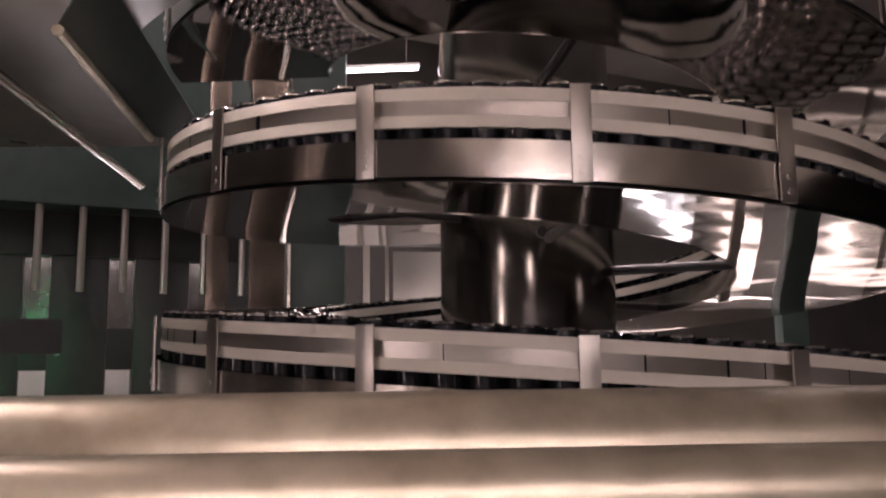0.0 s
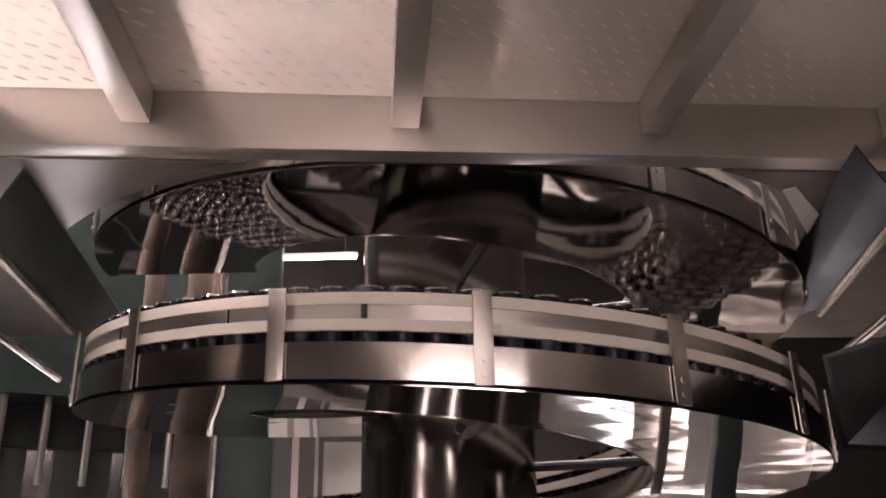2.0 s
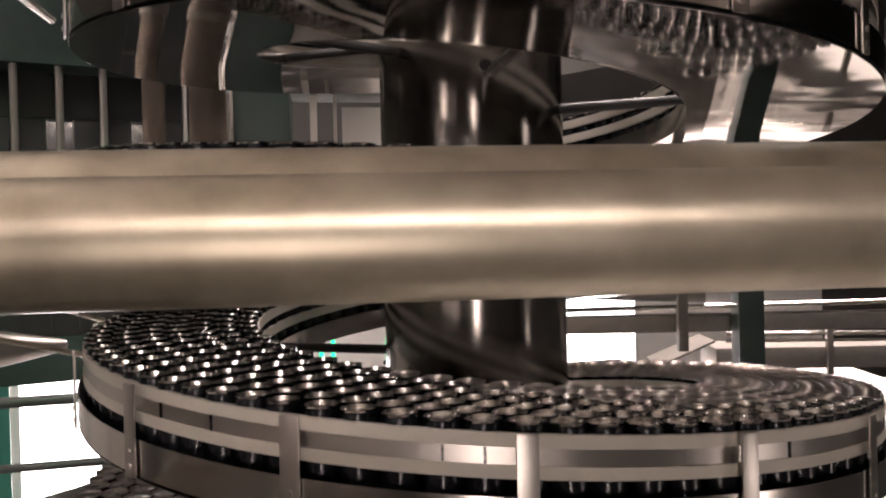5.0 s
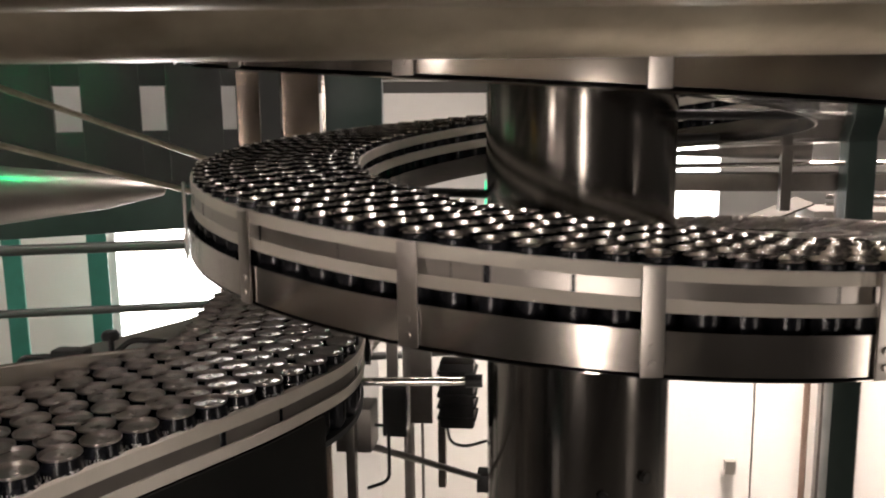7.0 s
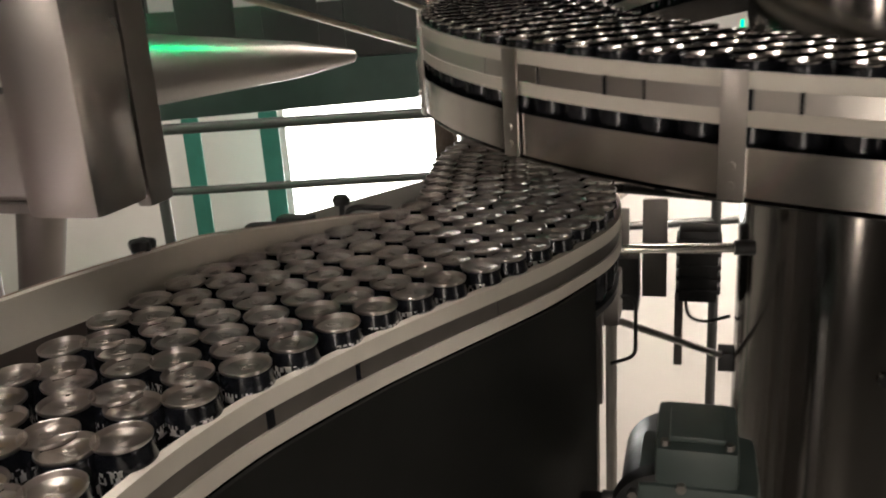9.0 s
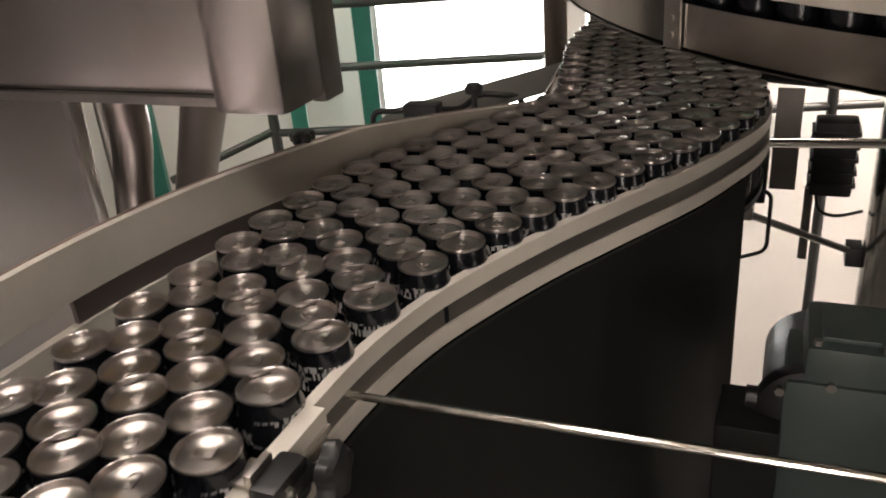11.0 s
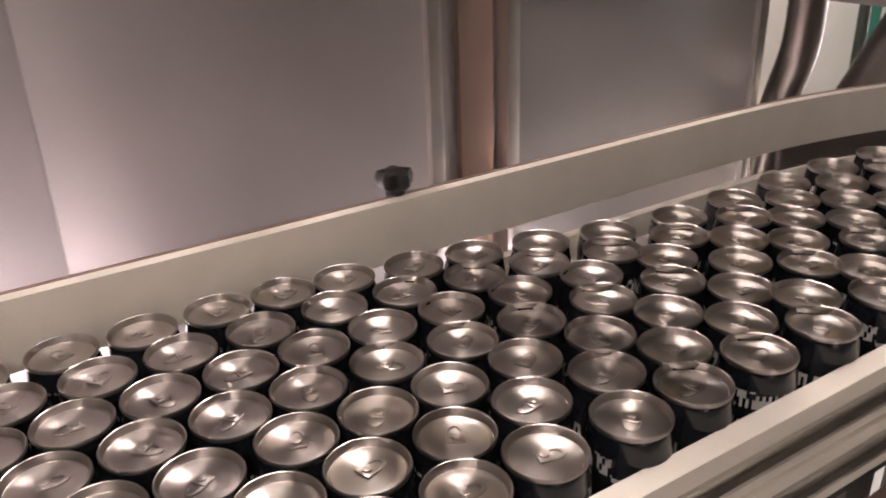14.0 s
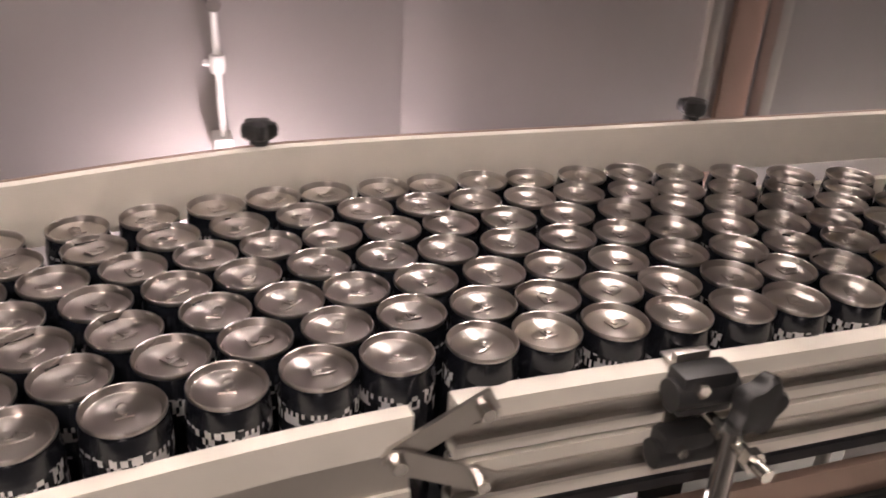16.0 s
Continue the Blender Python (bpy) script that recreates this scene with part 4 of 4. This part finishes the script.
def lathe_can(seg, fine):
    body = lathe([(0, 0.008), (0.020, 0.004), (0.0225, 0.0), (0.0245, 0.003), (0.0282, 0.013), (0.0288, 0.020), (0.0288, 0.1280), (0.0281, 0.1308), (0.02825, 0.1317), (0.0275, 0.1345), (0.02765, 0.1354), (0.0269, 0.1381), (0.02705, 0.1390), (0.0263, 0.1412), (0.0261, 0.1425)], seg)
    if fine:
        lid = lathe([(0.0261, 0.1415), (0.0272, 0.1428), (0.0275, 0.1450), (0.0270, 0.1460), (0.0263, 0.1457), (0.0257, 0.1432), (0.0249, 0.1400), (0.0240, 0.1398), (0.0232, 0.1411), (0.0180, 0.1413), (0.0174, 0.1410), (0, 0.1410)], seg)
    else:
        lid = lathe([(0.0262, 0.1425), (0.0273, 0.1450), (0.0262, 0.1460), (0.0245, 0.1392), (0, 0.1405)], seg)
    return body, lid


def can_tab():
    """Ring pull: a bent loop with a rivet."""
    bm = bmesh.new()
    n, z0 = 20, 0.1413
    ring = []
    for i in range(n):
        a = 2 * math.pi * i / n
        x, y = 0.0060 * math.cos(a), 0.0100 * math.sin(a) + 0.004
        ring.append([bm.verts.new((x * s, (y - 0.004) * s + 0.004, z0 + dz)) for s, dz in ((1.0, 0.0), (0.97, 0.0008), (0.66, 0.0010), (0.62, 0.0002))])
    for i in range(n):
        a, b = ring[i], ring[(i + 1) % n]
        for k in range(4):
            bm.faces.new((a[k], a[(k + 1) % 4], b[(k + 1) % 4], b[k]))
    add_box(bm, -0.006, -0.006, z0, 0.006, 0.0035, z0 + 0.0014)
    lathe([(0.0032, 0.0012), (0.0030, 0.0026), (0.0, 0.0030)], 10, bm, (0, -0.001, z0))
    lathe([(0.0095, -0.0009), (0.0088, -0.0003), (0.0082, -0.0009)], 16, bm, (0, -0.010, z0))
    return bm


bb, ll = lathe_can(28, True)
proto = part("can", bb, CANBODY)
lid = part("lid", ll, LID, proto, "spun aluminium lid")
part("tab", can_tab(), LID, lid)
tagged(proto, "closed dark slim drink can standing on the conveyor", "can", "cans on the conveyor")
for p in proto.data.polygons:
    p.use_smooth = True
rng = random.Random(5)
moving, blocks, ahead = [], [], []
lb, lz = lathe_can(12, False)
tb, tl = bpy.data.meshes.new("a"), bpy.data.meshes.new("b")
lb.to_mesh(tb), lz.to_mesh(tl)
lowv, lowf, lowm = [], [], []
for k, me in enumerate((tb, tl)):
    off = len(lowv)
    lowv += [tuple(v.co) for v in me.vertices]
    lowf += [tuple(off + i for i in p.vertices) for p in me.polygons]
    lowm += [k] * len(me.polygons)
lowv = np.array(lowv)
count = 0
for k in range(LANES):
    u = (k - (LANES - 1) / 2) * LP
    pts, s, nsp = lane_line(u)
    r = RC - u
    s_leave = s[nsp - 45]                    # short of the spiral's end
    limit = s_leave - SPEED * 16.0
    q = (PITCH / 2 if k % 2 else 0.0) + 0.95 - 400 * PITCH
    spots = []
    while q < 0.62:
        if q > s[0] + 0.1:
            j = q + rng.uniform(-0.0018, 0.0018) + 0.005 * math.sin(4.1 * q + 2.3 * k) + 0.003 * math.sin(9.7 * q + 1.1 * k * k)
            if j < limit:
                spots.append(j)
            elif np.interp(j, s, pts[:, 1]) < -1.35 and j > 0:
                ahead.append([float(np.interp(j, s, pts[:, i])) for i in range(3)])
            else:
                moving.append((pts, s, j, u, rng.uniform(0, 360), rng.uniform(-0.0016, 0.0016), rng.uniform(-0.0016, 0.0016)))
        q += PITCH
    vs, fs, ms = [], [], []
    for j in spots:
        c = np.array([np.interp(j, s, pts[:, i]) for i in range(3)])
        c[2] += CAN_UP - CANH
        c[:2] += [rng.uniform(-0.0015, 0.0015), rng.uniform(-0.0015, 0.0015)]
        off = len(vs) * len(lowv)
        vs.append(lowv + c)
        fs += [tuple(off + i for i in f) for f in lowf]
        ms += lowm
    me = bpy.data.meshes.new("spiral_cans")
    me.from_pydata(np.concatenate(vs).tolist(), [], fs)
    me.materials.append(CANBODY)
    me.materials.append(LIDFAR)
    me.polygons.foreach_set("material_index", ms)
    me.polygons.foreach_set("use_smooth", [True] * len(fs))
    me.set_sharp_from_angle(angle=radians(35))
    me.update()
    ob = new("spiral_cans", me)
    tagged(ob, "ring of dark slim drink cans riding on the spiral", "cans", kind="stuff")
    blocks.append((ob, r))
# the cans that have left the bend before the start
vs = [lowv + np.array(c) + [0, 0, CAN_UP - CANH] for c in ahead]
fs = [tuple(k * len(lowv) + i for i in f) for k in range(len(ahead)) for f in lowf]
me = bpy.data.meshes.new("outfeed_cans")
me.from_pydata(np.concatenate(vs).tolist(), [], fs)
me.materials.append(CANBODY)
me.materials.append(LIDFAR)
me.polygons.foreach_set("material_index", lowm * len(ahead))
me.polygons.foreach_set("use_smooth", [True] * len(fs))
me.set_sharp_from_angle(angle=radians(35))
me.update()
ahead_cans = tagged(new("outfeed_cans", me), "dark slim drink cans riding away on the outfeed belt", "cans", kind="stuff")
bpy.data.meshes.remove(tb), bpy.data.meshes.remove(tl)
can_things = []
for i, row in enumerate(moving):
    can_things.append(proto if i == 0 else copy_thing(proto, Matrix()))


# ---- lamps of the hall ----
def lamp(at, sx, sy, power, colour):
    f = empty("unseen_ceiling_lamp", "long white ceiling lamp with bright diffuser", "lamp", group="ceiling lamps")
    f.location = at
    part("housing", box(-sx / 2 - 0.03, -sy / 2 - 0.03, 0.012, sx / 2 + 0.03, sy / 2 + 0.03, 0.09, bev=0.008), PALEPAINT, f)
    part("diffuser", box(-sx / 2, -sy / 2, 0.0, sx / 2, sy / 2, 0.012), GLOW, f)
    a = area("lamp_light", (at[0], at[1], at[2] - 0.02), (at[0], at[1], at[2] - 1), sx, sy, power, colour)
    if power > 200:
        a.data.spread = radians(75)          # narrow beam, keeps this added light off the upper wall


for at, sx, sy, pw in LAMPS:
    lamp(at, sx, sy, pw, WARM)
# slim lamp hung behind the spiral
hl = empty("hung_lamp", "slim white batten lamp hung from the ceiling", "lamp")
part("housing", box(-1.12, 2.62, 3.512, -0.54, 2.66, 3.53, bev=0.004), PALEPAINT, hl)
part("diffuser", tube((-1.11, 2.64, 3.50), (-0.55, 2.64, 3.50), 0.009, seg=12), GLOW, hl)
for x in (-1.05, -0.62):
    part("wire", tube((x, 2.64, 3.53), (x, 2.64, 5.2), 0.003, seg=6), DARKST, hl)
# unseen lamp added under the walkway, to brighten the rails and lids
wl = empty("walkway_fill_lamp", "long white batten lamp added unseen under the walkway as fill", "lamp")
part("housing", box(-0.45, -2.98, 2.405, 0.95, -2.88, 2.474, bev=0.008), PALEPAINT, wl)
part("diffuser", box(-0.42, -2.97, 2.396, 0.92, -2.89, 2.406), GLOW, wl)
area("lamp_light", (0.25, -2.93, 2.39), (0.25, -2.93, 0), 1.3, 0.08, 13, WARM)
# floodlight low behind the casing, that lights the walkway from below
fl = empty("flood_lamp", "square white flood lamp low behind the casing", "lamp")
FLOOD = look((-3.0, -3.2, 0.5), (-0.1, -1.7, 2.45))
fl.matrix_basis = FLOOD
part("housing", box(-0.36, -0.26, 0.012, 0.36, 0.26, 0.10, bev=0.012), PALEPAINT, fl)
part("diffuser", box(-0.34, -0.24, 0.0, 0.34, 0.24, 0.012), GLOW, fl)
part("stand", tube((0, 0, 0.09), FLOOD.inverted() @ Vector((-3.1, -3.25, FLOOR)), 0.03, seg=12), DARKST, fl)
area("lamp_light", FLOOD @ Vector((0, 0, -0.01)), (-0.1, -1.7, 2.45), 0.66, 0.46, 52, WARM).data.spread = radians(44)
# lamp added in the black machine frame, to brighten the panels behind the openings
bl = empty("frame_fill_lamp", "long white batten lamp added inside the machine frame to light its panels", "lamp")
part("housing", box(-1.9, 0.24, 2.545, 1.2, 0.32, 2.595, fm, 0.006), PALEPAINT, bl)
part("diffuser", box(-1.88, 0.25, 2.535, 1.18, 0.31, 2.545, fm), GLOW, bl)
c = fm @ Vector((-0.35, 0.28, 2.53))
area("lamp_light", c, fm @ Vector((-0.35, 0.42, 1.9)), 3.0, 0.05, 9, WARM).matrix_basis = fm @ look((-0.35, 0.28, 2.53), (-0.35, 0.42, 1.9))
# low work lamps between the outfeed and the casing; the second is added fill
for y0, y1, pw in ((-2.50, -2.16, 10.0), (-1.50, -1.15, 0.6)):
    ml = empty("work_and_fill_lamp", "small white lamp low beside a stainless casing", "lamp", group="work lamps")
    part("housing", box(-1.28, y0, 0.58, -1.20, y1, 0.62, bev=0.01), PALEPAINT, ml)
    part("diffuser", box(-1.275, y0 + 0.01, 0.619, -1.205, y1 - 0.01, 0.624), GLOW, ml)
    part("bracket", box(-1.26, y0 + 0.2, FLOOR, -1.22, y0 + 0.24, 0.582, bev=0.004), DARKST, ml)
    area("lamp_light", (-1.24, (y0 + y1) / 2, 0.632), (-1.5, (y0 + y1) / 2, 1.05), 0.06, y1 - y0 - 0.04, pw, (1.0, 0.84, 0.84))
# light of the windows
c = DIRX * (WA0 + WA1) / 2 + DIRN * (WN + 0.3)
area("window_and_fill_light", (c.x, c.y, 0.2), (c.x + 0.5, c.y - 0.866, 0.0), WA1 - WA0, 1.9, WINPOW, (1.0, 0.98, 0.96))
c = DIRX * (WB0 + WB1) / 2 + DIRN * (WN + 0.3)
area("window_and_fill_light", (c.x, c.y, 0.95), (c.x + 0.5, c.y - 0.866, 0.75), WB1 - WB0, 1.1, WINPOW, (1.0, 0.98, 0.98))
# added fill lights, south and east of the viewer, where no window stands
area("window_and_fill_light", (0.15, -6.9, 0.8), (0.1, 0.0, 1.6), 0.34, 3.0, 58, WARM)
area("window_and_fill_light", (-4.6, -6.9, 1.0), (0.0, 0.0, 1.6), 0.6, 3.0, 95, WARM)
area("window_and_fill_light", (8.9, -3.6, -0.6), (-1.0, -2.3, 1.0), 1.4, 2.6, 42, WARM)


def motions():
    walk(ahead_cans, [(t, pose(0, -SPEED * t, 0)) for t in (0, 16)])
    for ob, r in blocks:
        w = SPEED / r
        walk(ob, [(t, pose(0, 0, -TURN * w * t / (2 * math.pi), 0, 0, math.degrees(w * t))) for t in range(0, 17)])
    for ob, (pts, s, j, u, yaw, dx, dy) in zip(can_things, moving):
        rows = []
        for t in [i / 2 for i in range(33)]:
            q = j + SPEED * t
            x, y, z = (float(np.interp(q, s, pts[:, i])) for i in range(3))
            if q > s[-1]:
                y -= q - s[-1]
            rows.append((t, pose(x + dx, y + dy, z + CAN_UP - CANH, 0, 0, yaw)))
        walk(ob, rows)


motions()
